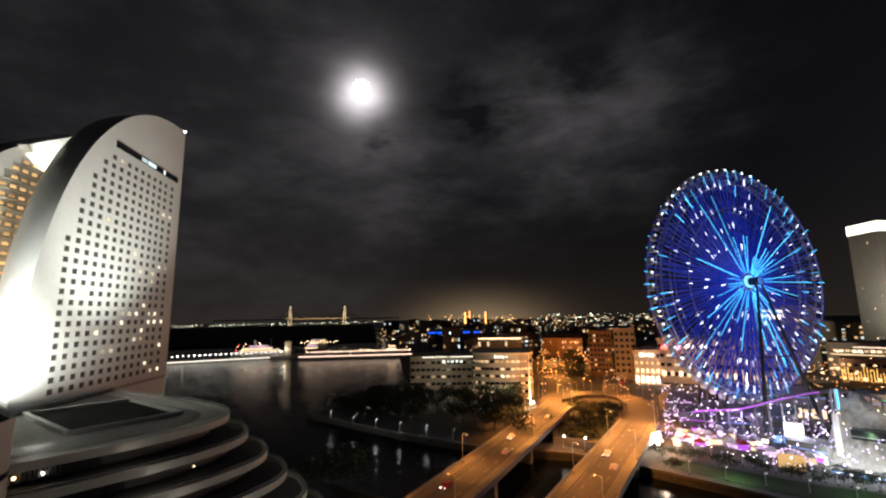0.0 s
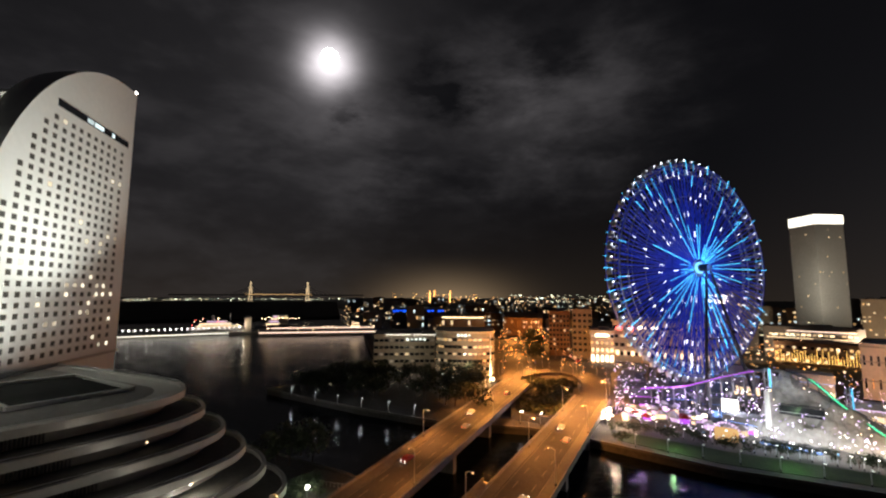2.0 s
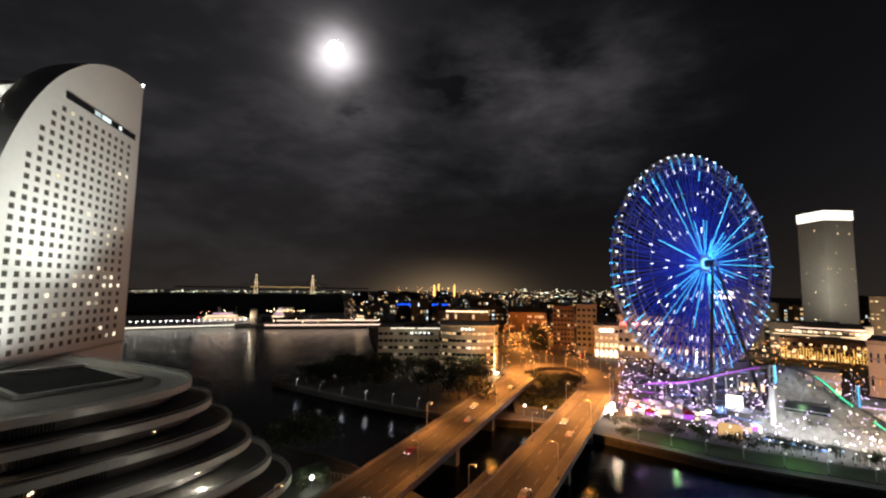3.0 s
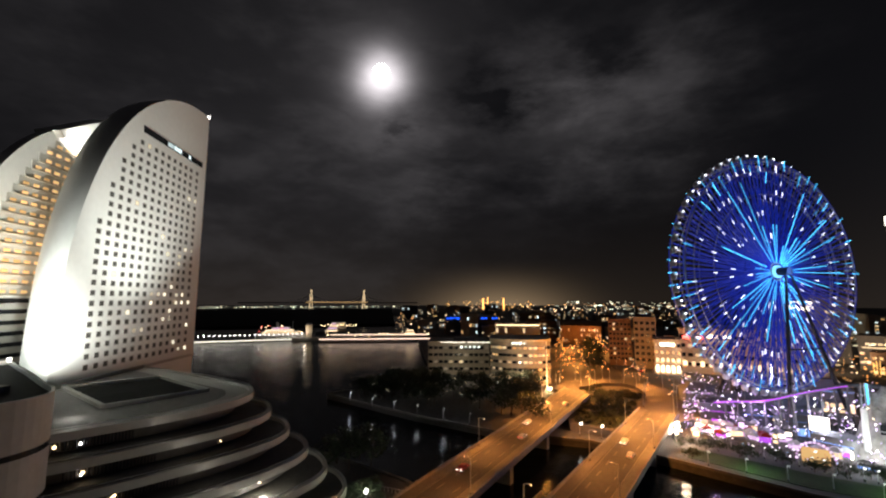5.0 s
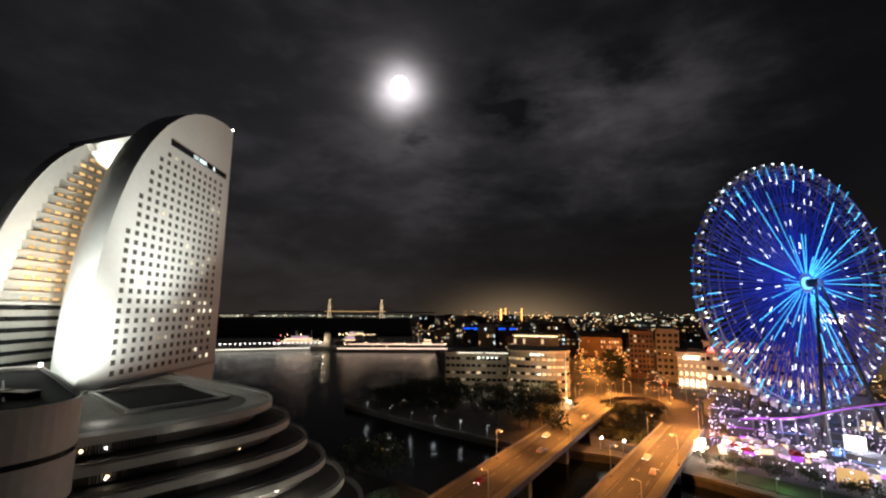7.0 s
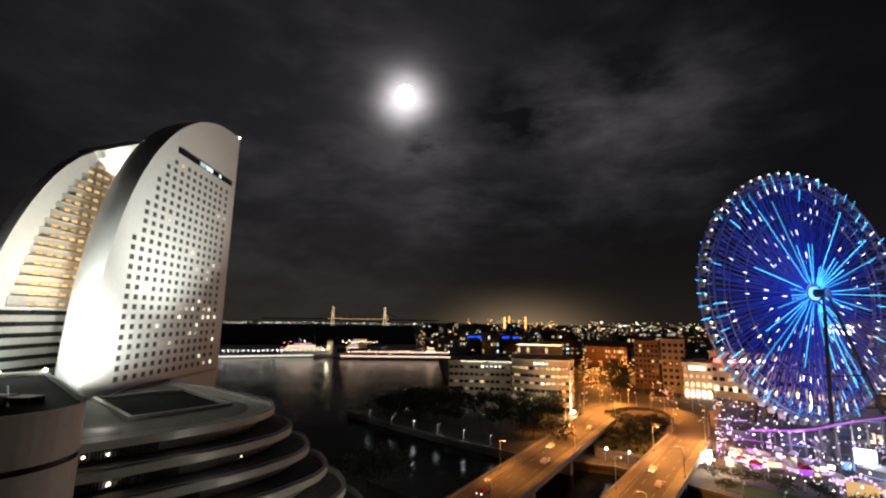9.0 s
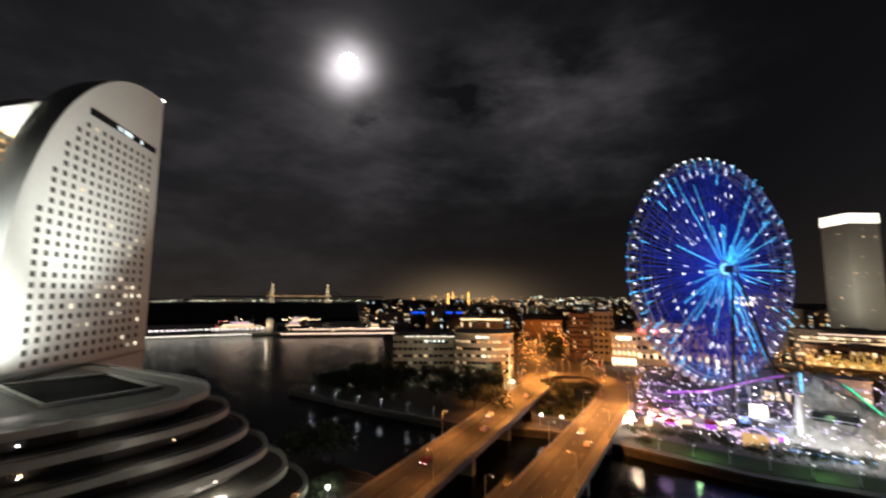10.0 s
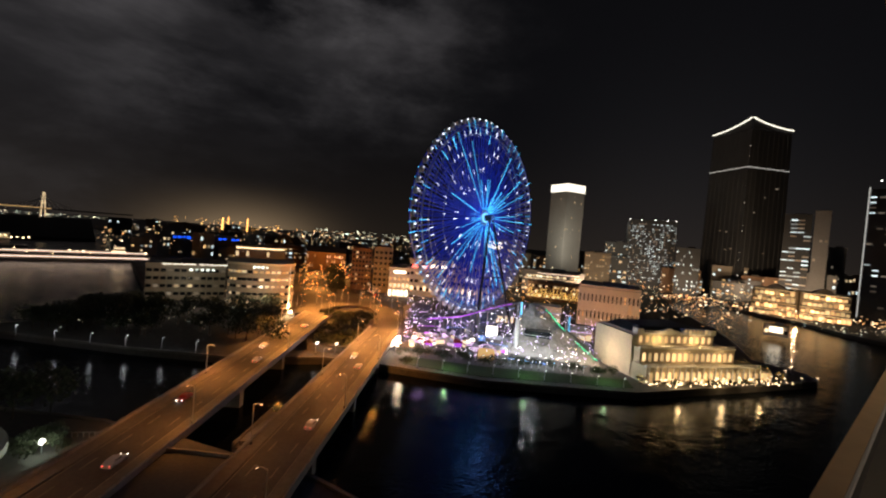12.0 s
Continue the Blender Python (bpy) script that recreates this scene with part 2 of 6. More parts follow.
L_WARM = glow("warm_lamp", (1.0, 0.72, 0.40), 7.0, 0.4)
L_WHITE = glow("white_lamp", (1.0, 0.95, 0.88), 9.0, 0.4)
L_SODIUM = glow("sodium_lamp", (1.0, 0.45, 0.11), 3.2, 0.4)
L_RED = glow("red_lamp", (1.0, 0.10, 0.08), 5.0, 0.3)
L_GREEN = glow("green_lamp", (0.05, 1.0, 0.45), 2.2)
L_BLUE = glow("blue_led", (0.03, 0.07, 0.85), 0.17, 0.5)
L_CYAN = glow("cyan_led", (0.08, 0.58, 1.0), 2.0, 0.6)
L_HUB = glow("hub_led", (0.2, 0.6, 0.95), 1.6)
L_GOND = glow("gondola_lamp", (0.86, 0.9, 1.0), 3.0, 0.6)
L_PIER = glow("pier_edge_light", (1.0, 0.72, 0.55), 1.8)
L_PURPLE = glow("purple_led", (0.55, 0.10, 0.9), 1.3, 0.3)
L_SIGN = glow("sign_face", (1.0, 0.86, 0.66), 4.5)
L_SHOP = glow("shop_front", (1.0, 0.72, 0.42), 1.8, 0.6)
L_PINK = glow("pink_front", (0.9, 0.6, 1.0), 1.5, 0.6)
W_WARM = glow("warm_window", (1.0, 0.74, 0.42), 0.7, 0.75)
W_WHITE = glow("white_window", (0.80, 0.97, 1.0), 1.0, 0.9)
W_ROOM = glow("room_window", (1.0, 0.88, 0.66), 0.9, 0.7)
W_AMBER = glow("amber_window", (1.0, 0.60, 0.24), 0.8, 0.5)
L_SOFT = glow("soft_white_lamp", (0.9, 1.0, 0.9), 2.2, 0.5)
W_GALLERY = glow("gallery_light", (1.0, 0.62, 0.26), 0.75, 0.5)
W_EDGE = glow("edge_strip_light", (1.0, 0.98, 0.9), 0.5)
W_ARCH = glow("arch_light", (1.0, 0.66, 0.30), 1.1, 0.6)
W_BAY = glow("mall_bay_light", (1.0, 0.55, 0.22), 3.0, 0.85)
L_AZURE = glow("azure_panel", (0.01, 0.10, 1.0), 1.5, 0.4)
L_FASCIA = glow("fascia_tube", (0.25, 0.45, 1.0), 0.9, 0.6)
W_DIM = glow("dim_window", (1.0, 0.85, 0.65), 0.12, 0.8)
W_CROWN = glow("crown_light", (1.0, 0.93, 0.78), 2.0)
TOWN_LIGHTS = glow_islands("town_lights", (1.0, 0.42, 0.10), (1.0, 0.80, 0.52), 2.1)
COOL_LIGHTS = glow_islands("harbour_lights", (1.0, 0.75, 0.42), (0.75, 0.95, 0.8), 2.1)
GOLD_LIGHTS = glow_islands("gold_lights", (1.0, 0.40, 0.07), (1.0, 0.62, 0.22), 2.2)
STREET_LIGHTS = glow_islands("street_lights", (1.0, 0.34, 0.05), (1.0, 0.55, 0.18), 2.4)
PARK_LIGHTS = glow_islands("park_lights", (0.62, 0.45, 1.0), (1.0, 0.93, 0.86), 3.2)
FAIRY = glow_islands("fairy_lights", (1.0, 0.5, 0.08), (1.0, 0.7, 0.22), 3.0)

# ---- mesh building ----


class Mesh:
    """Collects solids as vertices and faces, then becomes one mesh."""

    def __init__(self):
        self.v, self.f, self.m = [], [], []

    def add(self, verts, faces, slot=0):
        k = len(self.v)
        self.v += [tuple(p) for p in verts]
        self.f += [tuple(i + k for i in f) for f in faces]
        self.m += [slot] * len(faces)
        return self

    def box(self, x0, x1, y0, y1, z0, z1, slot=0, turn=None):
        c = [Vector((x, y, z)) for z in (z0, z1) for y in (y0, y1) for x in (x0, x1)]
        if turn is not None:
            c = [turn @ p for p in c]
        return self.add(c, [(0, 2, 3, 1), (4, 5, 7, 6), (0, 1, 5, 4), (1, 3, 7, 5), (3, 2, 6, 7), (2, 0, 4, 6)], slot)

    def prism(self, outline, z0, z1, slot=0, taper=0.0):
        n = len(outline)
        cx, cy = sum(p[0] for p in outline) / n, sum(p[1] for p in outline) / n
        up = [(p[0] + (cx - p[0]) * taper, p[1] + (cy - p[1]) * taper) for p in outline]
        v = [(p[0], p[1], z0) for p in outline] + [(p[0], p[1], z1) for p in up]
        f = [tuple(range(n))[::-1], tuple(range(n, 2 * n))] + [(i, (i + 1) % n, n + (i + 1) % n, n + i) for i in range(n)]
        return self.add(v, f, slot)

    def tube(self, points, r, sides=6, slot=0, r1=None):
        pts = [Vector(p) for p in points]
        n, v = len(pts), []
        closed = n > 3 and (pts[0] - pts[-1]).length < 1e-4
        for i, p in enumerate(pts):
            if closed and i in (0, n - 1):
                d = pts[1] - pts[-2]
            else:
                d = pts[min(i + 1, n - 1)] - pts[max(i - 1, 0)]
            d.normalize()
            a = d.cross(Vector((0, 0, 1)) if abs(d.z) < 0.95 else Vector((1, 0, 0))).normalized()
            b = d.cross(a)
            rr = r if r1 is None else r + (r1 - r) * i / (n - 1)
            v += [p + (a * math.cos(2 * math.pi * k / sides) + b * math.sin(2 * math.pi * k / sides)) * rr for k in range(sides)]
        f = [(i * sides + k, i * sides + (k + 1) % sides, (i + 1) * sides + (k + 1) % sides, (i + 1) * sides + k) for i in range(n - 1) for k in range(sides)]
        if not closed:
            f += [tuple(range(sides))[::-1], tuple(range((n - 1) * sides, n * sides))]
        return self.add(v, f, slot)

    def lathe(self, c, profile, sides=8, slot=0):
        """A turned solid round the upright through c; profile: rows of radius and height."""
        k = len(profile)
        v = [(c[0] + r * math.cos(2 * math.pi * i / sides), c[1] + r * math.sin(2 * math.pi * i / sides), c[2] + z) for r, z in profile for i in range(sides)]
        f = [(j * sides + i, j * sides + (i + 1) % sides, (j + 1) * sides + (i + 1) % sides, (j + 1) * sides + i) for j in range(k - 1) for i in range(sides)]
        f += [tuple(range(sides))[::-1], tuple(range((k - 1) * sides, k * sides))]
        return self.add(v, f, slot)

    def ball(self, c, r, slot=0, rings=3, sides=6, flat=1.0):
        v = [(c[0], c[1], c[2] + r * flat)]
        for i in range(1, rings):
            a = math.pi * i / rings
            v += [(c[0] + r * math.sin(a) * math.cos(2 * math.pi * k / sides), c[1] + r * math.sin(a) * math.sin(2 * math.pi * k / sides), c[2] + r * flat * math.cos(a)) for k in range(sides)]
        v.append((c[0], c[1], c[2] - r * flat))
        f = [(0, 1 + k, 1 + (k + 1) % sides) for k in range(sides)]
        for i in range(rings - 2):
            o = 1 + i * sides
            f += [(o + k, o + sides + k, o + sides + (k + 1) % sides, o + (k + 1) % sides) for k in range(sides)]
        o = 1 + (rings - 2) * sides
        f += [(o + k, len(v) - 1, o + (k + 1) % sides) for k in range(sides)]
        return self.add(v, f, slot)

    def mesh(self, name, *mats, smooth=False):
        me = bpy.data.meshes.new(name)
        me.from_pydata(self.v, [], self.f)
        for m in mats:
            me.materials.append(m)
        me.polygons.foreach_set("material_index", self.m)
        if smooth:
            me.polygons.foreach_set("use_smooth", [True] * len(self.f))
        me.update()
        return me


def thing(name, place, turn=0.0, label="", category="", group="", kind=""):
    ob = new(name)
    ob.empty_display_size = 0.5
    ob.matrix_basis = Matrix.Translation(place) @ Matrix.Rotation(radians(turn), 4, "Z")
    return tagged(ob, label, category, group, kind)


def part(name, built, mats, parent=None, label="", at=None, smooth=False):
    """One mesh object under a thing or a part. built: a Mesh, or mesh data to share."""
    if not isinstance(mats, (list, tuple)):
        mats = (mats,)
    ob = new(name, built.mesh(name, *mats, smooth=smooth) if isinstance(built, Mesh) else built)
    if parent is not None:
        ob.parent = parent
    if at is not None:
        ob.matrix_basis = at if isinstance(at, Matrix) else Matrix.Translation(at)
    if label:
        ob["label"] = label
    return ob


def window_mesh(name, w, h, pane, frame_mat=None, deep=0.25):
    """A window: a frame standing proud of the wall with its pane set back in it; faces local -y."""
    t = min(w, h) * 0.09
    m = Mesh()
    m.box(-w / 2 + t, w / 2 - t, -deep * 0.3, 0.05, t, h - t, 0)
    for x0, x1, z0, z1 in ((-w / 2, w / 2, 0, t), (-w / 2, w / 2, h - t, h), (-w / 2, -w / 2 + t, t, h - t), (w / 2 - t, w / 2, t, h - t)):
        m.box(x0, x1, -deep, 0.05, z0, z1, 1)
    return m.mesh(name, pane, frame_mat or DARK_STEEL)

# ---- sky, moon, water and land ----
dome = Mesh()
rings, sides, far = 40, 72, 4600.0
dome_v = [(far * math.cos(e) * math.cos(2 * math.pi * k / sides), far * math.cos(e) * math.sin(2 * math.pi * k / sides), far * math.sin(e))
          for e in [radians(-4 + 94 * i / rings) for i in range(rings)] for k in range(sides)] + [(0, 0, far)]
dome_f = [(i * sides + k, i * sides + (k + 1) % sides, (i + 1) * sides + (k + 1) % sides, (i + 1) * sides + k) for i in range(rings - 1) for k in range(sides)]
dome_f += [((rings - 1) * sides + k, (rings - 1) * sides + (k + 1) % sides, rings * sides) for k in range(sides)]
dome.add(dome_v, dome_f)
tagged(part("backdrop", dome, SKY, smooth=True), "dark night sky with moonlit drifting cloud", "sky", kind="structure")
moon = Mesh().ball((0, 0, 0), 82, rings=16, sides=32)
tagged(part("moon", moon, MOON, at=Vector(MOON_WAY) * 4300 + Vector((0, 0, 52)), smooth=True), "bright full moon behind thin cloud", "moon")

sea = Mesh().add([(4590 * math.cos(2 * math.pi * k / 64), 4590 * math.sin(2 * math.pi * k / 64), 0) for k in range(64)], [tuple(range(64))])
tagged(part("water", sea, WATER), "dark rippled harbour water reflecting city lights", "water", kind="structure")


def land(name, outline, z, label, material=GROUND):
    """Made ground behind a quay wall with a stone coping."""
    ob = part(name, Mesh().prism(outline, -3, z), (material,))
    tagged(ob, label, "ground", kind="structure")
    edge = Mesh()
    n = len(outline)
    for i in range(n):
        a, b = Vector((*outline[i], 0)), Vector((*outline[(i + 1) % n], 0))
        if max(a.length, b.length) > 700:
            continue
        d = (b - a).normalized()
        s = d.cross(Vector((0, 0, 1)))
        q = [a + s * 0.15, b + s * 0.15, b - s * 0.75, a - s * 0.75]
        edge.prism([(p.x, p.y) for p in q], z - 0.5, z + 0.35)
    if edge.v:
        part("coping", edge, QUAY, ob, "stone quay coping")
    return ob


land("ground_park_island", [(-72, 230), (-20, 190), (13, 169), (45, 160), (66, 143), (90, 120), (138, 92), (236, 74), (246, 82), (246, 104), (300, 142), (400, 240),
                            (520, 330), (1600, 700), (3600, 1500), (2600, 3600), (300, 4400), (-700, 4200), (-560, 2700), (-190, 1300), (-70, 640), (-42, 440), (-26, 330), (-40, 262)],
     2.5, "paved waterside island with stone quay walls")
land("ground_mainland", [(470, 190), (466, 164), (433, 121), (424, 92), (600, 40), (2600, 60), (3600, 1400), (1600, 690), (560, 320)], 2.5, "mainland waterfront across the channel")
land("ground_hotel", [(-600, -300), (-600, 300), (-190, 232), (-128, 214), (-96, 176), (-44, 141), (-16, 122), (0, 104), (22, 82), (38, 52), (44, 10), (44, -300)], 3.0,
     "paved ground at the hotel with quay edge")
tagged(part("far_shore", Mesh().prism([(-2600, 2000), (-1500, 2150), (-700, 2560), (-560, 2700), (-700, 3600), (-2600, 3600)], -2, 6), GROUND), "dark far shore across the harbour", "shore", kind="structure")

# ---- the two road bridges ----


def strip(points, half, z0, z1, offset=0.0):
    """A band of given half width along a plan line."""
    m = Mesh()
    p = [Vector((*q, 0)) for q in points]
    left, right = [], []
    for i, q in enumerate(p):
        d = (p[min(i + 1, len(p) - 1)] - p[max(i - 1, 0)]).normalized()
        s = Vector((-d.y, d.x, 0))
        left.append(q + s * (half + offset))
        right.append(q + s * (offset - half))
    n = len(p)
    v = [(*q[:2], z) for z in (z0, z1) for q in left + right]
    f = []
    for i in range(n - 1):
        a, b, c, d = i, i + 1, n + i + 1, n + i
        f += [(a, b, c, d), (2 * n + d, 2 * n + c, 2 * n + b, 2 * n + a), (b, a, 2 * n + a, 2 * n + b), (d, c, 2 * n + c, 2 * n + d)]
    f += [(0, n, 3 * n, 2 * n), (2 * n - 1, n - 1, 3 * n - 1, 4 * n - 1)]
    return m.add(v, f)


def car_thing(place, turn, paint, label):
    """A saloon car with lamps and wheels."""
    car = thing("car", place, turn, label, "car", "cars on the roads")
    body = Mesh()
    prof = [(-2.2, 0.35), (2.2, 0.35), (2.25, 0.75), (1.3, 0.9), (0.6, 1.4), (-1.2, 1.42), (-1.8, 0.98), (-2.25, 0.9)]
    body.add([(x, s * 0.85 * (0.86 if z > 1.2 else 1), z) for s in (-1, 1) for x, z in prof], [tuple(range(8)), tuple(range(8, 16))[::-1]] + [(i, 8 + i, 8 + (i + 1) % 8, (i + 1) % 8) for i in range(8)])
    part("body", body, paint, car)
    part("windows", Mesh().box(-1.1, 0.62, -0.8, 0.8, 1.0, 1.33), DARK_GLASS, car, "dark car windows")
    for x in (-1.35, 1.35):
        for y in (-0.8, 0.8):
            wh = part("wheel", Mesh().tube([(x, y - 0.1, 0.32), (x, y + 0.1, 0.32)], 0.32, 10), RUBBER, car)
            part("rim", Mesh().tube([(x, y - 0.12, 0.32), (x, y + 0.12, 0.32)], 0.19, 8), STEEL, wh, "pale metal rim")
    for y in (-0.6, 0.6):
        part("headlight", Mesh().ball((2.25, y, 0.68), 0.14), L_WHITE, car)
        part("tail_light", Mesh().ball((-2.25, y, 0.8), 0.12), L_RED, car)
    return car


def lamp_post(place, turn, tall, bulb, bulb_r, group, label, arm=1.6):
    """A street lamp: base, tapering post, arm and lit head."""
    ob = thing("street_lamp", place, turn, label, "street lamp", group)
    part("base", Mesh().tube([(0, 0, 0), (0, 0, 0.5)], 0.22, 8), DARK_STEEL, ob)
    part("post", Mesh().tube([(0, 0, 0.4), (0, 0, tall)], 0.11, 6, r1=0.07), STEEL, ob)
    part("arm", Mesh().tube([(0, 0, tall - 0.1), (arm * 0.5, 0, tall + 0.25), (arm, 0, tall + 0.2)], 0.06, 6), STEEL, ob)
    head = part("lamp_head", Mesh().lathe((arm, 0, tall + 0.1), [(bulb_r * 1.15, 0.0), (bulb_r * 1.1, 0.1), (0.12, 0.24)], 8), STEEL, ob)
    part("bulb", Mesh().ball((arm, 0, tall + 0.05), bulb_r, flat=0.6, sides=8), bulb, head, "glowing bulb")
    return ob


def bridge(name, a, b, half, label):
    """A road bridge: girder deck, kerbs, walks, parapets, piers and lane marks."""
    a, b = Vector((*a, 0)), Vector((*b, 0))
    length, turn = (b - a).length, math.degrees(math.atan2((b - a).y, (b - a).x))
    ob = thing(name, a, turn, label, "bridge", kind="structure")
    z = 7.0
    part("girder", Mesh().prism([(0, -half + 1), (length, -half + 1), (length, half - 1), (0, half - 1)], z - 2.2, z - 0.5), CONCRETE, ob)
    part("deck", Mesh().box(0, length, -half, half, z - 0.5, z), ASPHALT, ob, "worn asphalt carriageway")
    for s in (-1, 1):
        part("walk", Mesh().box(0, length, min(s * half, s * (half - 2.6)), max(s * half, s * (half - 2.6)), z, z + 0.18), PAVING, ob, "raised paved footway")
        wall = Mesh().box(0, length, min(s * half, s * (half + 0.3)), max(s * half, s * (half + 0.3)), z - 0.7, z + 0.75)
        wall.tube([(0, s * (half + 0.15), z + 1.05), (length, s * (half + 0.15), z + 1.05)], 0.07)
        for i in range(int(length / 4)):
            wall.box(i * 4 + 1, i * 4 + 1.14, s * (half + 0.1), s * (half + 0.2), z + 0.75, z + 1.05)
        part("parapet", wall, CONCRETE, ob, "low concrete parapet with a rail")
    for i in range(int(length / 9)):
        for y in (-2.2, 2.2):
            part("lane_mark", Mesh().box(i * 9 + 2, i * 9 + 6, y - 0.08, y + 0.08, z, z + 0.012), LINE, ob)
    part("edge_line", Mesh().box(0, length, half - 3.0, half - 2.85, z, z + 0.012), LINE, ob)
    part("edge_line", Mesh().box(0, length, -half + 2.85, -half + 3.0, z, z + 0.012), LINE, ob)
    for i in range(1, int(length / 34) + 1):
        part("pier", Mesh().box(i * 34 - 1.2, i * 34 + 1.2, -half + 1.5, half - 1.5, -3, z - 2.2), CONCRETE, ob)
    return a, b, turn, length


ROADS = [("bridge_long", (-39.7, 42), (59, 225), 7.2, "sodium-lit road bridge over dark harbour water"),
         ("bridge_short", (1, 62), (79.5, 184), 7.1, "sodium-lit road bridge beside the amusement park")]
for name, a, b, half, label in ROADS:
    a, b, turn, length = bridge(name, a, b, half, label)
    d = (b - a).normalized()
    s = Vector((-d.y, d.x, 0))
    for i in range(7):
        f = length * (0.06 + i * 0.15)
        side = 1 if i % 2 else -1
        p = a + d * f + s * side * (half - 0.6)
        lamp_post(p + Vector((0, 0, 7.18)), turn - 90 * side, 8.2, L_WARM, 0.16, "street lamps on the bridges", "tall steel street lamp glowing on the bridge")
        q = a + d * f + s * side * (half - 2.6) + Vector((0, 0, 17.5))
        lamp("road_light", "SPOT", q, (700, 1700, 4800, 11000, 20000, 32000, 40000)[i], SODIUM, q - Vector((0, 0.01, 9)), 0.4, 140, 0.5)
    for i, f in enumerate((0.28, 0.42, 0.58, 0.66, 0.83)):
        if name == "bridge_short" and i in (1, 4):
            continue
        lane = 1.2 if i % 2 else -1.2
        p = a + d * length * f + s * lane * 1.8 + Vector((0, 0, 7.0))
        car_thing(p, turn + (180 if i % 2 else 0), RED_PAINT if i == 1 else WHITE_PAINT, "red saloon car on the bridge" if i == 1 else "pale saloon car on the bridge")

low_wall = tagged(part("forecourt_wall", strip([(-3, 95.4), (1, 93.0), (8, 88.4)], 0.2, 5.0, 7.2), CONCRETE), "low concrete wall round the forecourt", "wall", kind="structure")
for k in range(7):
    part("lane_mark", Mesh().box(-30 + k * 4.6, -27.6 + k * 4.6, 60 + k * 2.1, 60.18 + k * 2.1, 6.55, 6.562), LINE, low_wall)
# near forecourt joining both bridges, and the junction beyond them
near = Mesh().prism([(-52, 46), (-39, 38), (-4, 40), (8, 60), (14, 84), (0, 100), (-8, 96), (-20, 100), (-26, 92)], 2.9, 6.55)
tagged(part("road_forecourt", near, ASPHALT), "raised asphalt forecourt between the bridges", "road", kind="structure")
loop = [(80, 184), (88, 200), (95, 218), (97, 238), (90, 250), (74, 250), (56, 236), (52, 224)]
tagged(part("road_loop", strip(loop, 6.0, 5.4, 6.95), ASPHALT), "sodium-lit road curving round a dark garden", "road", kind="structure")
street = [(60, 236), (74, 295), (95, 390), (117, 485), (120, 500)]
tagged(part("road_avenue", strip(street, 8.0, 2.0, 3.1), ASPHALT), "long sodium-lit avenue into the city", "road", kind="structure")
street2 = [(94, 246), (112, 288), (119, 330), (125, 370), (146, 480), (150, 500)]
tagged(part("road_side", strip(street2, 7.0, 2.0, 3.0), ASPHALT), "sodium-lit street with parked cars", "road", kind="structure")
ramp = Mesh().prism([(41, 172), (57, 160), (102, 186), (108, 250), (60, 262), (50, 222)], 2.4, 5.35)
tagged(part("embankment", ramp, QUAY), "stone embankment carrying the road", "embankment", kind="structure")

# ---- the sail-shaped hotel ----
SAIL_U = Vector((-0.112, 0.994, 0)).normalized()
SAIL_N = Vector((SAIL_U.y, -SAIL_U.x, 0))


def sail_body(near_s, far_s, base, top, thick, nose, power=2.3):
    """A sail: a flat facade whose leading edge swells up and back, rounded in plan. Local x runs along the facade, y into the building."""
    m = Mesh()
    slices, steps = 14, 44
    outlines = []
    for i in range(slices + 1):
        w = thick * i / slices
        s0 = near_s + nose * (w / 8.0) ** 2
        s0 = min(s0, far_s - 12)
        line = []
        for j in range(steps + 1):
            a = math.pi / 2 * j / steps
            x = far_s - (far_s - s0) * abs(math.cos(a)) ** (2 / power)
            z = base + (top - base) * abs(math.sin(a)) ** (2 / power)
            line.append((x, w, z))
        line.append((far_s, w, base))
        outlines.append(line)
    n = len(outlines[0])
    shell = [(i * n + j, (i + 1) * n + j, (i + 1) * n + j + 1, i * n + j + 1) for i in range(slices) for j in range(n - 1)]
    m.add([p for o in outlines for p in o], shell)
    m.add(outlines[0], [tuple(range(n))])
    m.add(outlines[-1], [tuple(range(n))[::-1]])
    return m


hotel = thing("sail_hotel", (-109, 119, 0), 0, "tall white sail-shaped hotel tower with square windows, floodlit", "hotel")
hotel.matrix_basis = Matrix(((SAIL_U.x, -SAIL_N.x, 0, -109), (SAIL_U.y, -SAIL_N.y, 0, 119), (0, 0, 1, 0), (0, 0, 0, 1)))


def sail_front(z, near_s=-10.5, far_s=63, base=30, top=135, power=2.3):
    q = max(0.0, min(1.0, (z - base) / (top - base)))
    return far_s - (far_s - near_s) * (1 - q ** power) ** (1 / power)


body = sail_body(-10.5, 63, 29.2, 135, 17, 2.6)
part("wall", body, WHITE_TILE, hotel)
part("plinth", Mesh().prism([(-9.5, -0.9), (63.2, -0.9), (63.2, 17), (30, 17), (-6, 9)], 28.5, 29.3), TERRACE, hotel, "low grey plinth")
part("lower_wall", Mesh().prism([(-9, 0.3), (63, 0.3), (63, 16.5), (30, 16.5), (-4, 9)], 3, 29.2), WHITE_TILE, hotel)
win_dark = window_mesh("hotel_window_dark", 2.1, 1.75, REVEAL_GREY, TERRACE, 0.05)
win_lit = window_mesh("hotel_window_lit", 2.1, 1.75, W_ROOM, TERRACE, 0.05)
rng = random.Random(4)
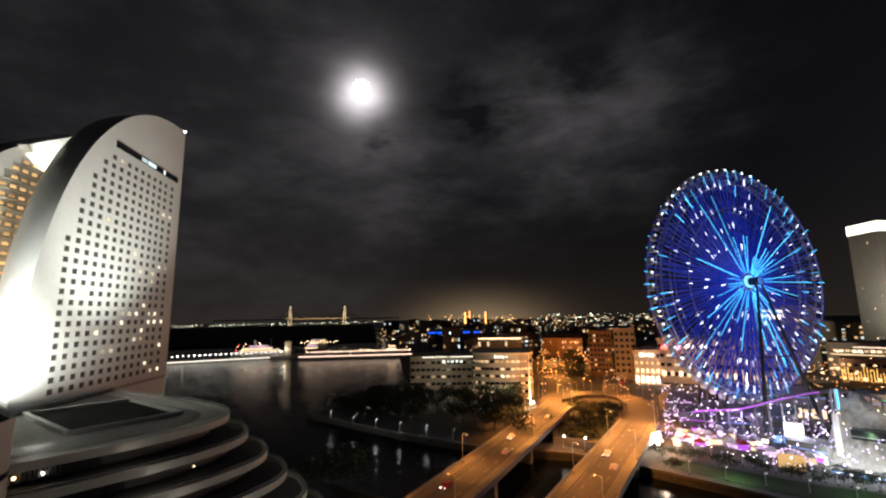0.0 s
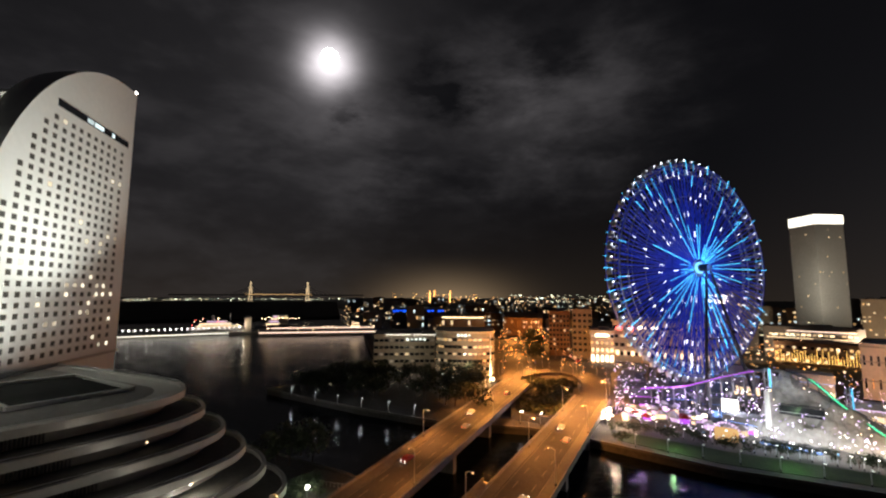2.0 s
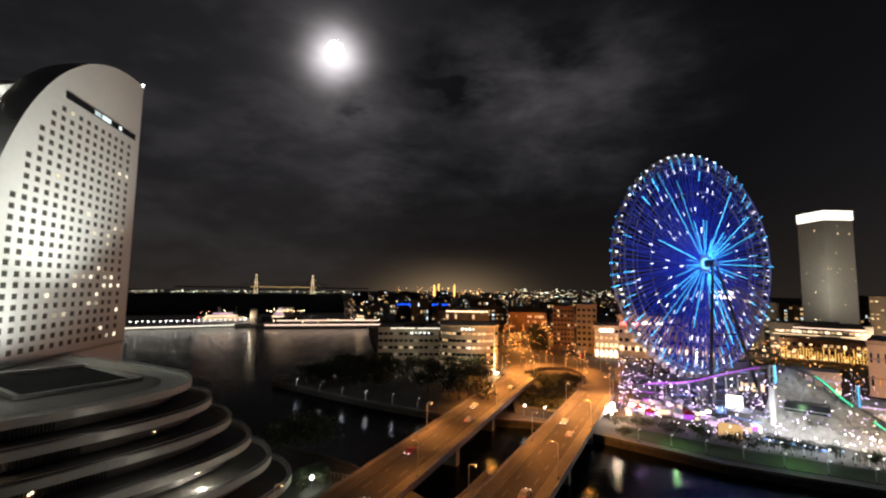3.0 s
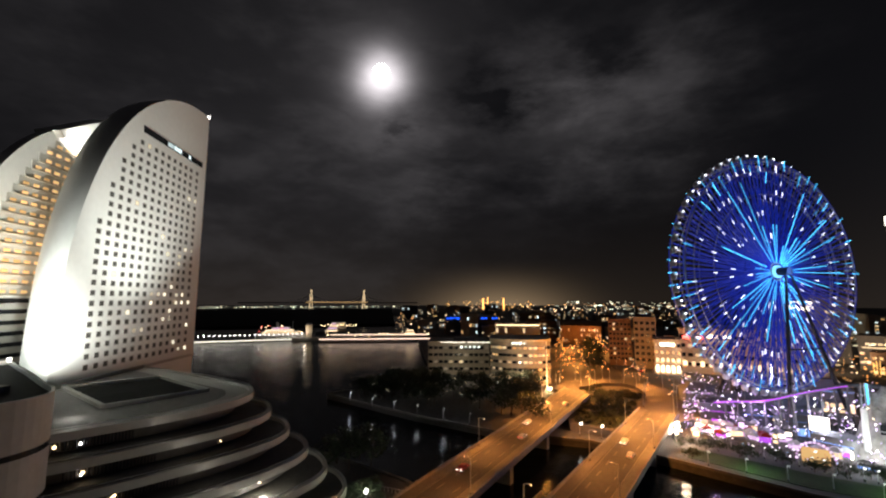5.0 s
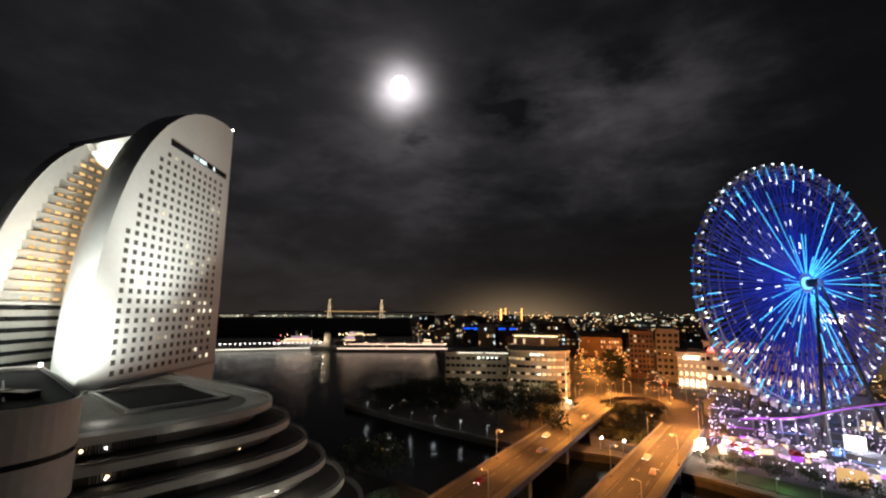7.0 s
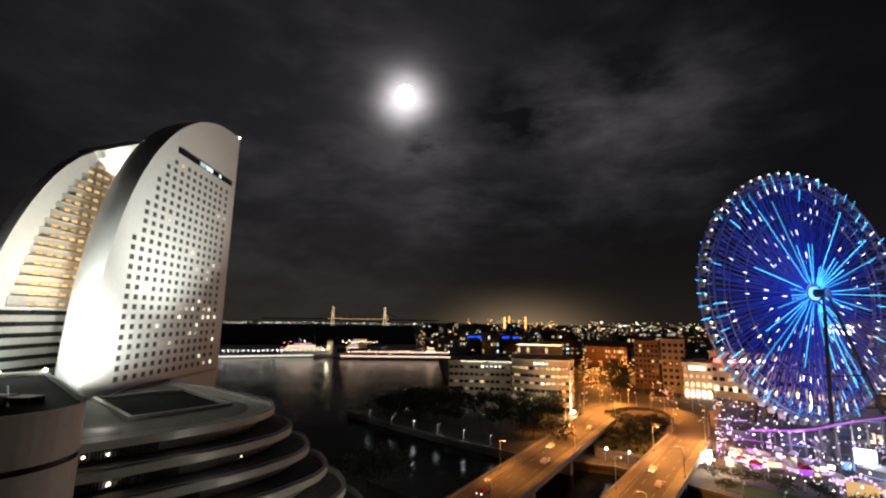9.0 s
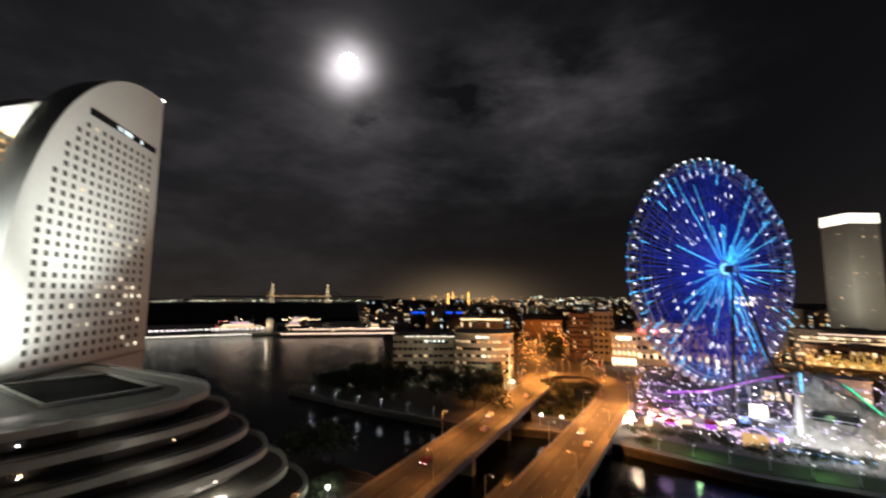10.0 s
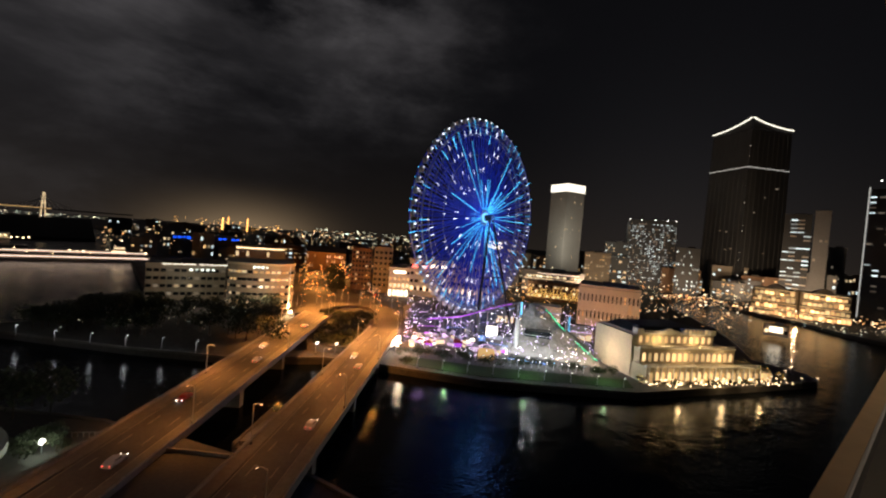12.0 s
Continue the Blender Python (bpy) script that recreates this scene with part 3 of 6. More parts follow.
for r in range(25):
    z = 31.6 + r * 3.08
    for c in range(14):
        s = 2.2 + c * 4.05
        if c == 13:
            s += 0.9
        if s < sail_front(z) + 7.5 + max(0, (z - 90) * 0.11) or z > 107:
            continue
        low = 0.22 if r < 9 and c > 6 else 0.05
        lit = rng.random() < low
        ob = part("window", win_lit if lit else win_dark, (), hotel, "lit window" if lit else "", at=(s, 0, z))
slot = Mesh().box(18.5, 59.5, -0.12, 0.1, 110.2, 112.6)
part("window_band", slot, DARK_GLASS, hotel, "long dark window band")
for x0, x1 in ((33, 36.5), (37.2, 42.5), (48, 49.5)):
    part("lit_pane", Mesh().box(x0, x1, -0.2, 0.1, 110.6, 112.2), W_WHITE, hotel, "lit pane")
part("beacon", Mesh().ball((62.6, 0.2, 135.2), 0.7), L_WHITE, hotel, "small beacon lamp")
lamp("hotel_flood", "SPOT", Vector((-109, 119, 0)) + SAIL_U * -24 + SAIL_N * 9 + Vector((0, 0, 31.5)), 220000, (0.95, 1.0, 0.93),
     Vector((-109, 119, 0)) + SAIL_U * 8 + Vector((0, 0, 66)), 1.0, 100, 1.0)
lamp("hotel_flood", "SPOT", Vector((-109, 119, 0)) + SAIL_U * 8 + SAIL_N * 34 + Vector((0, 0, 30.5)), 240000, (0.95, 1.0, 0.93),
     Vector((-109, 119, 0)) + SAIL_U * 26 + Vector((0, 0, 108)), 1.0, 75, 1.0)

lamp("nose_flood", "SPOT", Vector((-109, 119, 0)) + SAIL_U * -27 - SAIL_N * 4 + Vector((0, 0, 38.6)), 62000, (0.97, 1.0, 0.93),
     Vector((-109, 119, 0)) + SAIL_U * -2 - SAIL_N * 5 + Vector((0, 0, 62)), 1.0, 110, 1.0)

# the second sail behind it, with lit galleries
twin = thing("sail_wing", (-135, 103, 0), 0, "second sail-shaped hotel wing with amber-lit galleries", "hotel")
twin.matrix_basis = Matrix(((SAIL_U.x, -SAIL_N.x, 0, -135), (SAIL_U.y, -SAIL_N.y, 0, 103), (0, 0, 1, 0), (0, 0, 0, 1)))
part("wall", sail_body(-6, 48, 3, 114, 4, 3.0, 2.2), WHITE_TILE, twin)
gallery = Mesh().box(-0.95, 0.95, -0.35, 0.05, 0, 0.85)
gallery_me = gallery.mesh("gallery_window", W_GALLERY)
for r in range(17):
    z = 54 + r * 3.1
    for c in range(10):
        s = 14 + c * 3.6
        if s < sail_front(z, -6, 48, 3, 114, 2.2) + 9 or s > 46:
            continue
        part("gallery_light", gallery_me, (), twin, at=(s, 0, z))
    part("gallery_ledge", Mesh().box(max(6, sail_front(z, -6, 48, 3, 114, 2.2) + 8), 47.5, -0.75, 0.1, z - 0.75, z - 0.5), BEIGE, twin)
    part("gallery_wall", Mesh().box(max(6, sail_front(z, -6, 48, 3, 114, 2.2) + 8), 47.5, -0.12, 0.1, z - 0.5, z + 2.35), TERRACE, twin, "amber-lit gallery wall")
for r in range(8):
    part("storey_band", Mesh().box(-8, 47, -1.0, 0.1, 26 + r * 3.3, 27.9 + r * 3.3), TERRACE, twin, "pale storey band")
    part("storey_glazing", Mesh().box(-8, 47, -0.3, 0.1, 27.9 + r * 3.3, 29.3 + r * 3.3), DARK_GLASS, twin, "dark storey glazing")
wedge = [(28.5, 109.0), (51.0, 122.2), (50.6, 121.0), (40.0, 111.4), (30.6, 107.0)]
part("canopy", Mesh().add([(x, y, z) for y in (-2.6, 6) for x, z in wedge],
                          [(0, 1, 2, 3, 4), (9, 8, 7, 6, 5)] + [(i, 5 + i, 5 + (i + 1) % 5, (i + 1) % 5) for i in range(5)]), WHITE_TILE, twin, "white canopy lit from below")
lamp("canopy_flood", "SPOT", twin.matrix_basis @ Vector((36, -7, 101)), 26000, (1.0, 0.98, 0.9), twin.matrix_basis @ Vector((39.5, -2.4, 114)), 0.5, 110, 0.7)
# unseen lamp added to brighten the wing's storey bands
lamp("band_flood", "POINT", twin.matrix_basis @ Vector((-4, -9, 40)), 6500, (0.9, 1.0, 0.95), size=0.6)
lamp("gallery_flood", "SPOT", Vector((-135, 103, 0)) + SAIL_U * 8 + SAIL_N * 12 + Vector((0, 0, 50)), 22000, (1.0, 0.60, 0.28), Vector((-135, 103, 0)) + SAIL_U * 28 + Vector((0, 0, 84)), 0.8, 90, 0.9)

lamp("wing_flood", "SPOT", twin.matrix_basis @ Vector((-34, -12, 36)), 32000, (0.97, 1.0, 0.93), twin.matrix_basis @ Vector((4, 1, 84)), 1.0, 75, 1.0)

# ---- the stepped podium ----


def tier_outline(k, inset=0.0):
    """Plan of one terrace: a long waterside edge, a rounded prow, and a back edge to the hotel."""
    tip = Vector((-51.6 + 4.9 * k, 104.0))
    pts = [tip + Vector(p) for p in ((-60, -64), (-33, -44), (-19, -31), (-9.5, -20.2), (-4.6, -13.2), (-1.5, -6.5))]
    a, ctrl, c = tip + Vector((-1.5, -6.5)), tip + Vector((1.9, 3.2)), tip + Vector((-6.2, 12.0))
    for i in range(1, 15):
        q = i / 14
        pts.append(a * (1 - q) ** 2 + ctrl * 2 * q * (1 - q) + c * q * q)
    pts += [tip + Vector((-19.5, 21.0)), tip + Vector((-61, 45)), Vector((-150, 190)), Vector((-190, 60))]
    if inset:
        centre = Vector((-110, 95))
        pts = [p + (centre - p).normalized() * inset for p in pts]
    return [(p.x, p.y) for p in pts]


podium = thing("terraced_podium", (0, 0, 0), 0, "pale terraced podium of curved stacked balconies", "building")
for k in range(6):
    top = 29.0 - 4.2 * k
    outer, inner = tier_outline(k), tier_outline(k, 1.0)
    part("terrace_slab", Mesh().prism(outer, top - 1.5, top - 0.9), TERRACE, podium)
    ring = Mesh()
    n = len(outer)
    v = [(*p, z) for z in (top - 0.9, top) for p in outer] + [(*p, z) for z in (top - 0.9, top) for p in inner]
    f = []
    for i in range(n - 1):
        f += [(i, i + 1, n + i + 1, n + i), (2 * n + i + 1, 2 * n + i, 3 * n + i, 3 * n + i + 1), (n + i, n + i + 1, 3 * n + i + 1, 3 * n + i)]
    ring.add(v, f)
    part("parapet", ring, TERRACE, podium, "rounded pale parapet")
    part("terrace_rail", Mesh().tube([(*p, top + 0.5) for p in tier_outline(k, 0.5)[:-2]], 0.06, 5), STEEL, podium)
    part("terrace_floor", Mesh().prism(tier_outline(k, 0.95), top - 0.9, top - 0.84), PAVING, podium, "grey paved terrace floor")
    part("glazing", Mesh().prism(tier_outline(k, 4.2), max(3.0, top - 4.2), top - 1.5), SMOKED, podium, "dark recessed glazing")
    for i in range(26):
        q = Vector((*tier_outline(k, 4.2)[2], 0)).lerp(Vector((*tier_outline(k, 4.2)[3], 0)), i / 25)
        part("mullion", Mesh().box(q.x - 0.12, q.x + 0.12, q.y - 0.12, q.y + 0.12, max(3.0, top - 4.2), top - 1.5), DARK_STEEL, podium)
roof = Mesh().prism(tier_outline(0, 1.0), 27.9, 28.5)
part("roof", roof, TERRACE, podium, "pale flat roof")
part("roof_step", Mesh().prism(tier_outline(0, 6.5), 28.5, 28.52), PAVING, podium, "grey walkway round the roof")
lamp("roof_walk_light", "POINT", Vector((-77.5, 84.5, 30.4)), 260, (1.0, 0.98, 0.92), size=0.3)
well = [(-106, 111.5), (-78.5, 92.5), (-66, 110.4), (-91.4, 128)]
part("roof_well", Mesh().prism(well, 28.52, 28.58), ROOF_DARK, podium, "dark sunken roof field")
for i in range(4):
    a, b = Vector((*well[i], 0)), Vector((*well[(i + 1) % 4], 0))
    d = (b - a).normalized()
    s = Vector((-d.y, d.x, 0)) * 0.5
    part("well_kerb", Mesh().prism([tuple((a + s)[:2]), tuple((b + s)[:2]), tuple((b - s)[:2]), tuple((a - s)[:2])], 28.5, 29.3), TERRACE, podium)
part("core", Mesh().prism([(-190, 60), (-150, 190), (-105, 140), (-70, 104), (-88, 76)], 3, 27.9), TERRACE, podium)
rng = random.Random(9)
for k in range(1, 5):
    for i in range(8):
        q = rng.uniform(0.02, 1.0) ** 0.8
        line = tier_outline(k - 1, 3.4)
        p = Vector((*line[2], 0)).lerp(Vector((*line[5], 0)), q)
        part("terrace_light", Mesh().ball((p.x, p.y, 29.0 - 4.2 * k + rng.uniform(0.6, 1.6)), 0.14 + 0.2 * rng.random() ** 2), L_WARM if rng.random() < 0.6 else L_WHITE, podium, "small terrace lamp")
    p = Vector((*tier_outline(k, 2.4)[3], 29.6 - 4.2 * k + 1.4))
    lamp("terrace_glow", "POINT", p, 55, (1.0, 0.93, 0.8), size=0.3)

# curved block beside the podium
drum = thing("curved_block", (0, 0, 0), 0, "pale curved building with a dark flat roof", "building")


def drum_outline(inset=0.0):
    a, ctrl, c = Vector((-73.0, 53.5)), Vector((-58.5, 66.0)), Vector((-74.5, 75.4))
    pts = [Vector((-150, 30)), Vector((-104, 41.0)), Vector((-86, 47.0))]
    for i in range(17):
        q = i / 16
        pts.append(a * (1 - q) ** 2 + ctrl * 2 * q * (1 - q) + c * q * q)
    pts += [Vector((-92, 88.6)), Vector((-111.6, 102.4)), Vector((-118, 95.0)), Vector((-150, 60))]
    if inset:
        centre = Vector((-105, 70))
        pts = [p + (centre - p).normalized() * inset for p in pts]
    return [(p.x, p.y) for p in pts]


o, n_in = drum_outline(), drum_outline(0.6)
part("wall", Mesh().prism(o, 3, 36.0), TERRACE, drum)
rim = Mesh()
n = len(o)
rim.add([(*p, z) for z in (36.0, 37.0) for p in o] + [(*p, z) for z in (36.0, 37.0) for p in n_in],
        [q for i in range(n - 1) for q in ((i, i + 1, n + i + 1, n + i), (2 * n + i + 1, 2 * n + i, 3 * n + i, 3 * n + i + 1), (n + i, n + i + 1, 3 * n + i + 1, 3 * n + i))])
part("parapet", rim, TERRACE, drum)
part("roof", Mesh().prism(n_in, 36.0, 36.1), ROOF_DARK, drum, "dark flat roof")
for z in (12, 20.5, 28.4):
    part("shadow_joint", Mesh().prism(drum_outline(-0.04), z, z + 0.9), DARK_GLASS, drum, "dark recessed band")
for x, y in ((-110.5, 101.0), (-116.5, 95.2)):
    part("roof_lamp", Mesh().ball((x, y, 37.5), 0.5), L_WHITE, drum, "bright roof lamp")
    lamp("roof_light", "POINT", Vector((x + 0.8, y - 0.8, 38.6)), 160, (1.0, 0.98, 0.9), size=0.4)
part("roof_tube", Mesh().tube([(-110.5, 101.0, 37.2), (-116.5, 95.2, 37.2)], 0.12, 5), W_EDGE, drum, "thin lit roof edge")
for i in range(4):
    part("roof_duct", Mesh().box(-104 + i * 7, -99.5 + i * 7, 74 - i * 1.5, 77 - i * 1.5, 36.1, 37.0 + 0.25 * (i % 2)), DARK_STEEL, drum, "dark roof duct")
for x, y in ((-92, 62), (-84, 70), (-97, 78)):
    part("roof_vent", Mesh().lathe((x, y, 36.1), [(0.5, 0), (0.5, 0.9), (0.8, 1.0), (0.8, 1.3), (0.1, 1.5)], 10), STEEL, drum, "small round roof vent")
part("roof_pipe", Mesh().tube([(-100, 84, 36.4), (-78, 66, 36.4)], 0.18, 6), DARK_STEEL, drum)
for i, (x, y) in enumerate(((-80.3, 50.6), (-80.1, 50.7))):
    part("wall_sign", Mesh().box(-1.6 + i, -0.2 + i * 0.4, -0.12, 0.05, 31.0, 32.6), SMOKED, drum, "dark wall vent", at=Matrix.Translation((x, y, 0)) @ Matrix.Rotation(radians(27), 4, "Z"))

# ---- the giant wheel ----
WHEEL_AXIS = Vector((0.326, -0.945, 0)).normalized()
WHEEL_E = Vector((0.945, 0.326, 0)).normalized()
wheel = thing("ferris_wheel", (130.5, 183.3, 2.5), 0, "giant ferris wheel glowing with blue and cyan light tubes", "ferris wheel")
# local x along the rim, y away from the viewer along the axle, z up; the axle is 61.5 m up
wheel.matrix_basis = Matrix(((WHEEL_E.x, -WHEEL_AXIS.x, 0, 130.5), (WHEEL_E.y, -WHEEL_AXIS.y, 0, 183.3), (0, 0, 1, 2.5), (0, 0, 0, 1)))
HUB = 61.5
DEEP = 7.0


def ring_pts(r, y, n=96):
    return [(r * math.cos(2 * math.pi * i / n), y, HUB + r * math.sin(2 * math.pi * i / n)) for i in range(n + 1)]


for y in (0.0, DEEP):
    for r, t in ((47.5, 0.32), (43.0, 0.22), (33.0, 0.15)):
        part("rim", Mesh().tube(ring_pts(r, y), t, 5), STEEL, wheel)
    part("rim_tube", Mesh().tube(ring_pts(48.1, y), 0.16, 5), L_BLUE, wheel, "blue light tube round the rim")
spoke_me = Mesh().tube([(3.2, 0, 0), (47.5, 0, 0)], 0.16, 4).mesh("spoke", STEEL)
tube_me = Mesh().tube([(4, -0.22, 0), (47.2, -0.22, 0)], 0.31, 4).mesh("light_tube", L_BLUE)
rng = random.Random(21)
cyan_me = [Mesh().tube([(a, -0.5, 0), (b, -0.5, 0)], 0.14, 5).mesh("cyan_tube", L_CYAN) for a, b in ((4, 12), (4, 20), (6, 30), (5, 40), (17, 27), (28, 34), (36, 42), (41, 46.5), (45, 49.5))]
cyan_me += [Mesh().tube([(a, -0.5, 0), (b, -0.5, 0)], 0.13, 5).mesh("white_tube", L_GOND) for a, b in ((14, 16.5), (24, 26), (33, 35), (43, 46))]
# added blue tubes stand in for the haze of light between spokes
fill_me = Mesh().tube([(9, 0.1, 0), (47.2, 0.1, 0)], 0.3, 4).mesh("fill_tube", L_BLUE)
for y in (0.0, DEEP):
    for i in range(60):
        a = 2 * math.pi * i / 60 + (0.02 if y else 0)
        at = Matrix.Translation((0, y, HUB)) @ Matrix.Rotation(-a, 4, "Y")
        sp = part("spoke", spoke_me, (), wheel, at=at)
        part("light_tube", tube_me, (), sp, "blue light tube")
        part("fill_tube", fill_me, (), sp, "added blue tube imitating the glow between spokes", at=Matrix.Rotation(math.pi / 60, 4, "Y"))
        pick = [rng.choice((0, 0, 1, 1, 2, 3))] if y == 0 and rng.random() < 0.55 else []
        pick += [rng.choice((7, 8, 8))] if rng.random() < 0.6 else []
        for k, odds in ((9, 0.3), (10, 0.3), (11, 0.35), (12, 0.5)):
            if rng.random() < odds:
                pick.append(k)
        for p in pick:
            part("cyan_tube" if p < 9 else "white_tube", cyan_me[p], (), sp, "bright cyan light tube" if p < 9 else "short white light tube")
cross = Mesh()
cross.tube([(47.5, 0, 0), (47.5, DEEP, 0)], 0.14, 4).tube([(43, 0, 0), (47.5, DEEP, 0)], 0.1, 4).tube([(43, DEEP, 0), (47.5, 0, 0)], 0.1, 4)
cross_me = cross.mesh("cross_brace", STEEL)
cabin = Mesh().lathe((0, 0, 0), [(0.9, -1.25), (1.15, -1.1), (1.3, 0.4), (1.1, 0.9), (0.5, 1.35), (0.2, 1.45), (0.2, 2.0)], 8)
cabin_me = cabin.mesh("gondola", STEEL)
cab_glass = Mesh().prism([(1.2 * math.cos(2 * math.pi * i / 8), 1.2 * math.sin(2 * math.pi * i / 8)) for i in range(8)], -0.35, 0.35).mesh("gondola_window", DARK_GLASS)
cab_lamp = Mesh().ball((0, -1.45, 0.9), 0.38).mesh("gondola_lamp", L_GOND)
for i in range(60):
    a = 2 * math.pi * (i + 0.5) / 60
    part("cross_brace", cross_me, (), wheel, at=Matrix.Translation((0, 0, HUB)) @ Matrix.Rotation(-a, 4, "Y"))
    g = part("gondola", cabin_me, (), wheel, "pale closed gondola", at=(49.6 * math.cos(a), DEEP / 2, HUB + 49.6 * math.sin(a)))
    part("gondola_window", cab_glass, (), g)
    part("gondola_lamp", cab_lamp, (), g, "small bluish lamp")
part("axle", Mesh().tube([(0, -5.5, HUB), (0, DEEP + 5.5, HUB)], 1.7, 18), DARK_STEEL, wheel, "dark axle drum")
for y in (-0.6, DEEP + 0.6):
    part("hub", Mesh().tube([(0, y - 0.5, HUB), (0, y + 0.5, HUB)], 2.6, 24), L_HUB, wheel, "cyan-lit hub disc")
for y, s in ((-4.6, -1), (DEEP + 4.6, 1)):
    for x in (-1, 1):
        part("leg", Mesh().tube([(x * 1.0, y, HUB), (x * 17, y + s * 7.5, 0)], 0.5, 8, r1=0.8), DARK_STEEL, wheel)
    part("leg_tie", Mesh().tube([(-8.5, y + s * 3.7, HUB / 2), (8.5, y + s * 3.7, HUB / 2)], 0.3, 6), DARK_STEEL, wheel)
part("station", Mesh().prism([(18 * math.cos(2 * math.pi * i / 14), DEEP / 2 + 11 * math.sin(2 * math.pi * i / 14)) for i in range(14)], 0, 8.5), CANVAS, wheel, "boarding station drum")
part("station_roof", Mesh().prism([(19.5 * math.cos(2 * math.pi * i / 14), DEEP / 2 + 12.5 * math.sin(2 * math.pi * i / 14)) for i in range(14)], 8.5, 9.6, taper=0.15), GREY_WALL, wheel)
lamp("wheel_glow", "POINT", Vector((130.5, 183.3, 64)) + WHEEL_AXIS * 9, 9000, (0.12, 0.3, 1.0), size=4)

# ---- the balcony we look from ----
FACE_E, FACE_N = Vector((0.984, 0.177, 0)).normalized(), Vector((-0.177, 0.984, 0)).normalized()
FACE = Matrix(((FACE_E.x, FACE_N.x, 0, 0), (FACE_E.y, FACE_N.y, 0, 0), (0, 0, 1, 0), (0, 0, 0, 1)))
room = thing("viewing_balcony", (0, 0, 0), 0, "tan-railed hotel balcony high over the harbour", "balcony", kind="structure")
room.matrix_basis = FACE
part("tower_wall", Mesh().box(-9, 9, -9, 0.16, 3, 49.7), PLASTER, room)
part("rail_wall", Mesh().box(-9, 9, 0.17, 0.21, 49.7, 50.96), DARK_STEEL, room)
part("rail_top", Mesh().box(-9, 9, 0.205, 0.30, 50.94, 51.0), TAN, room, "broad tan rail top")
part("rail_lip", Mesh().tube([(-9, 0.196, 50.99), (9, 0.196, 50.99)], 0.010, 6), STEEL, room)
part("lintel", Mesh().box(-9, 9, -9, 0.30, 53.45, 54.2), TAN, room)
part("back_wall", Mesh().box(-9, 9, -3.2, -3.0, 49.7, 53.45), PLASTER, room)
for s in (-1, 1):
    part("side_wall", Mesh().box(min(s * 9, s * 8.8), max(s * 9, s * 8.8), -3, 0.16, 49.7, 53.45), PLASTER, room)
# unseen lamp added to brighten the tan rail
lamp("balcony_light", "POINT", FACE @ Vector((5.5, -1.2, 53.0)), 45, (1.0, 0.9, 0.75), size=0.3)

# ---- kinds of building ----


def rect(w0, w1, d0, d1):
    return [(w0, d0), (w1, d0), (w1, d1), (w0, d1)]


PANES = {}


def pane(w, h, material):
    key = (round(w, 2), round(h, 2), material.name)
    if key not in PANES:
        PANES[key] = window_mesh("pane_" + material.name, w, h, material, DARK_STEEL if material is DARK_GLASS else GREY_WALL, 0.3)
    return PANES[key]


def block(name, az, dist, wide, deep, top, wall, label, cols, rows, lit=(), chance=0.3, group="", base=2.5, turn=0.0, ratio=(0.62, 0.5), sides=True, start=0.12, seed=1, roof=True):
    """A storeyed building whose front faces the harbour; windows in cols and rows, some of them lit."""
    r = random.Random(seed * 977 + int(dist))
    p = polar(az, dist, base)
    ob = thing(name, p, az + turn, label, name.replace("_", " "), group)
    h = top - base
    body = Mesh().prism(rect(-wide / 2, wide / 2, 0, deep), 0, h)
    part("wall", body, wall, ob)
    if roof:
        edge = Mesh()
        for x0, x1, y0, y1 in ((-wide / 2 - 0.2, wide / 2 + 0.2, -0.2, 0.4), (-wide / 2 - 0.2, wide / 2 + 0.2, deep - 0.4, deep + 0.2), (-wide / 2 - 0.2, -wide / 2 + 0.4, 0.4, deep - 0.4), (wide / 2 - 0.4, wide / 2 + 0.2, 0.4, deep - 0.4)):
            edge.box(x0, x1, y0, y1, h - 0.4, h + 0.9)
        part("roof_parapet", edge, wall, ob)
        q = min(wide, deep) * 0.22
        part("plant_room", Mesh().box(-q + wide * 0.1, q + wide * 0.1, deep * 0.35, deep * 0.35 + q, h, h + 2.8), GREY_WALL, ob)
    cw, rh = wide / max(cols, 1), h * (1 - start - 0.03) / max(rows, 1)
    faces = [(0, cols)]
    if sides:
        faces += [(s, max(1, int(deep / cw))) for s in (-1, 1)]
    for side, count in faces:
        if side and (p.x > 0) == (side > 0):
            continue
        for j in range(rows):
            for i in range(count):
                on = r.random() < chance
                if not on and dist > 420:
                    continue
                me = pane(cw * ratio[0], rh * ratio[1], r.choice(lit) if on and lit else DARK_GLASS)
                z = h * start + j * rh + rh * 0.2
                if side == 0:
                    m = Matrix.Translation((-wide / 2 + (i + 0.5) * cw, 0, z))
                else:
                    m = Matrix.Translation((side * wide / 2, (i + 0.5) * deep / count, z)) @ Matrix.Rotation(radians(90 * side), 4, "Z")
                part("window", me, (), ob, at=m)
    return ob


def bars(ob, name, w, h, at, material, n=1, gap=0.0, label=""):
    for i in range(n):
        part(name, Mesh().box(-w / 2, w / 2, -0.5, 0.0, 0, h), material, ob, label, at=(at[0] + i * gap, at[1], at[2]))


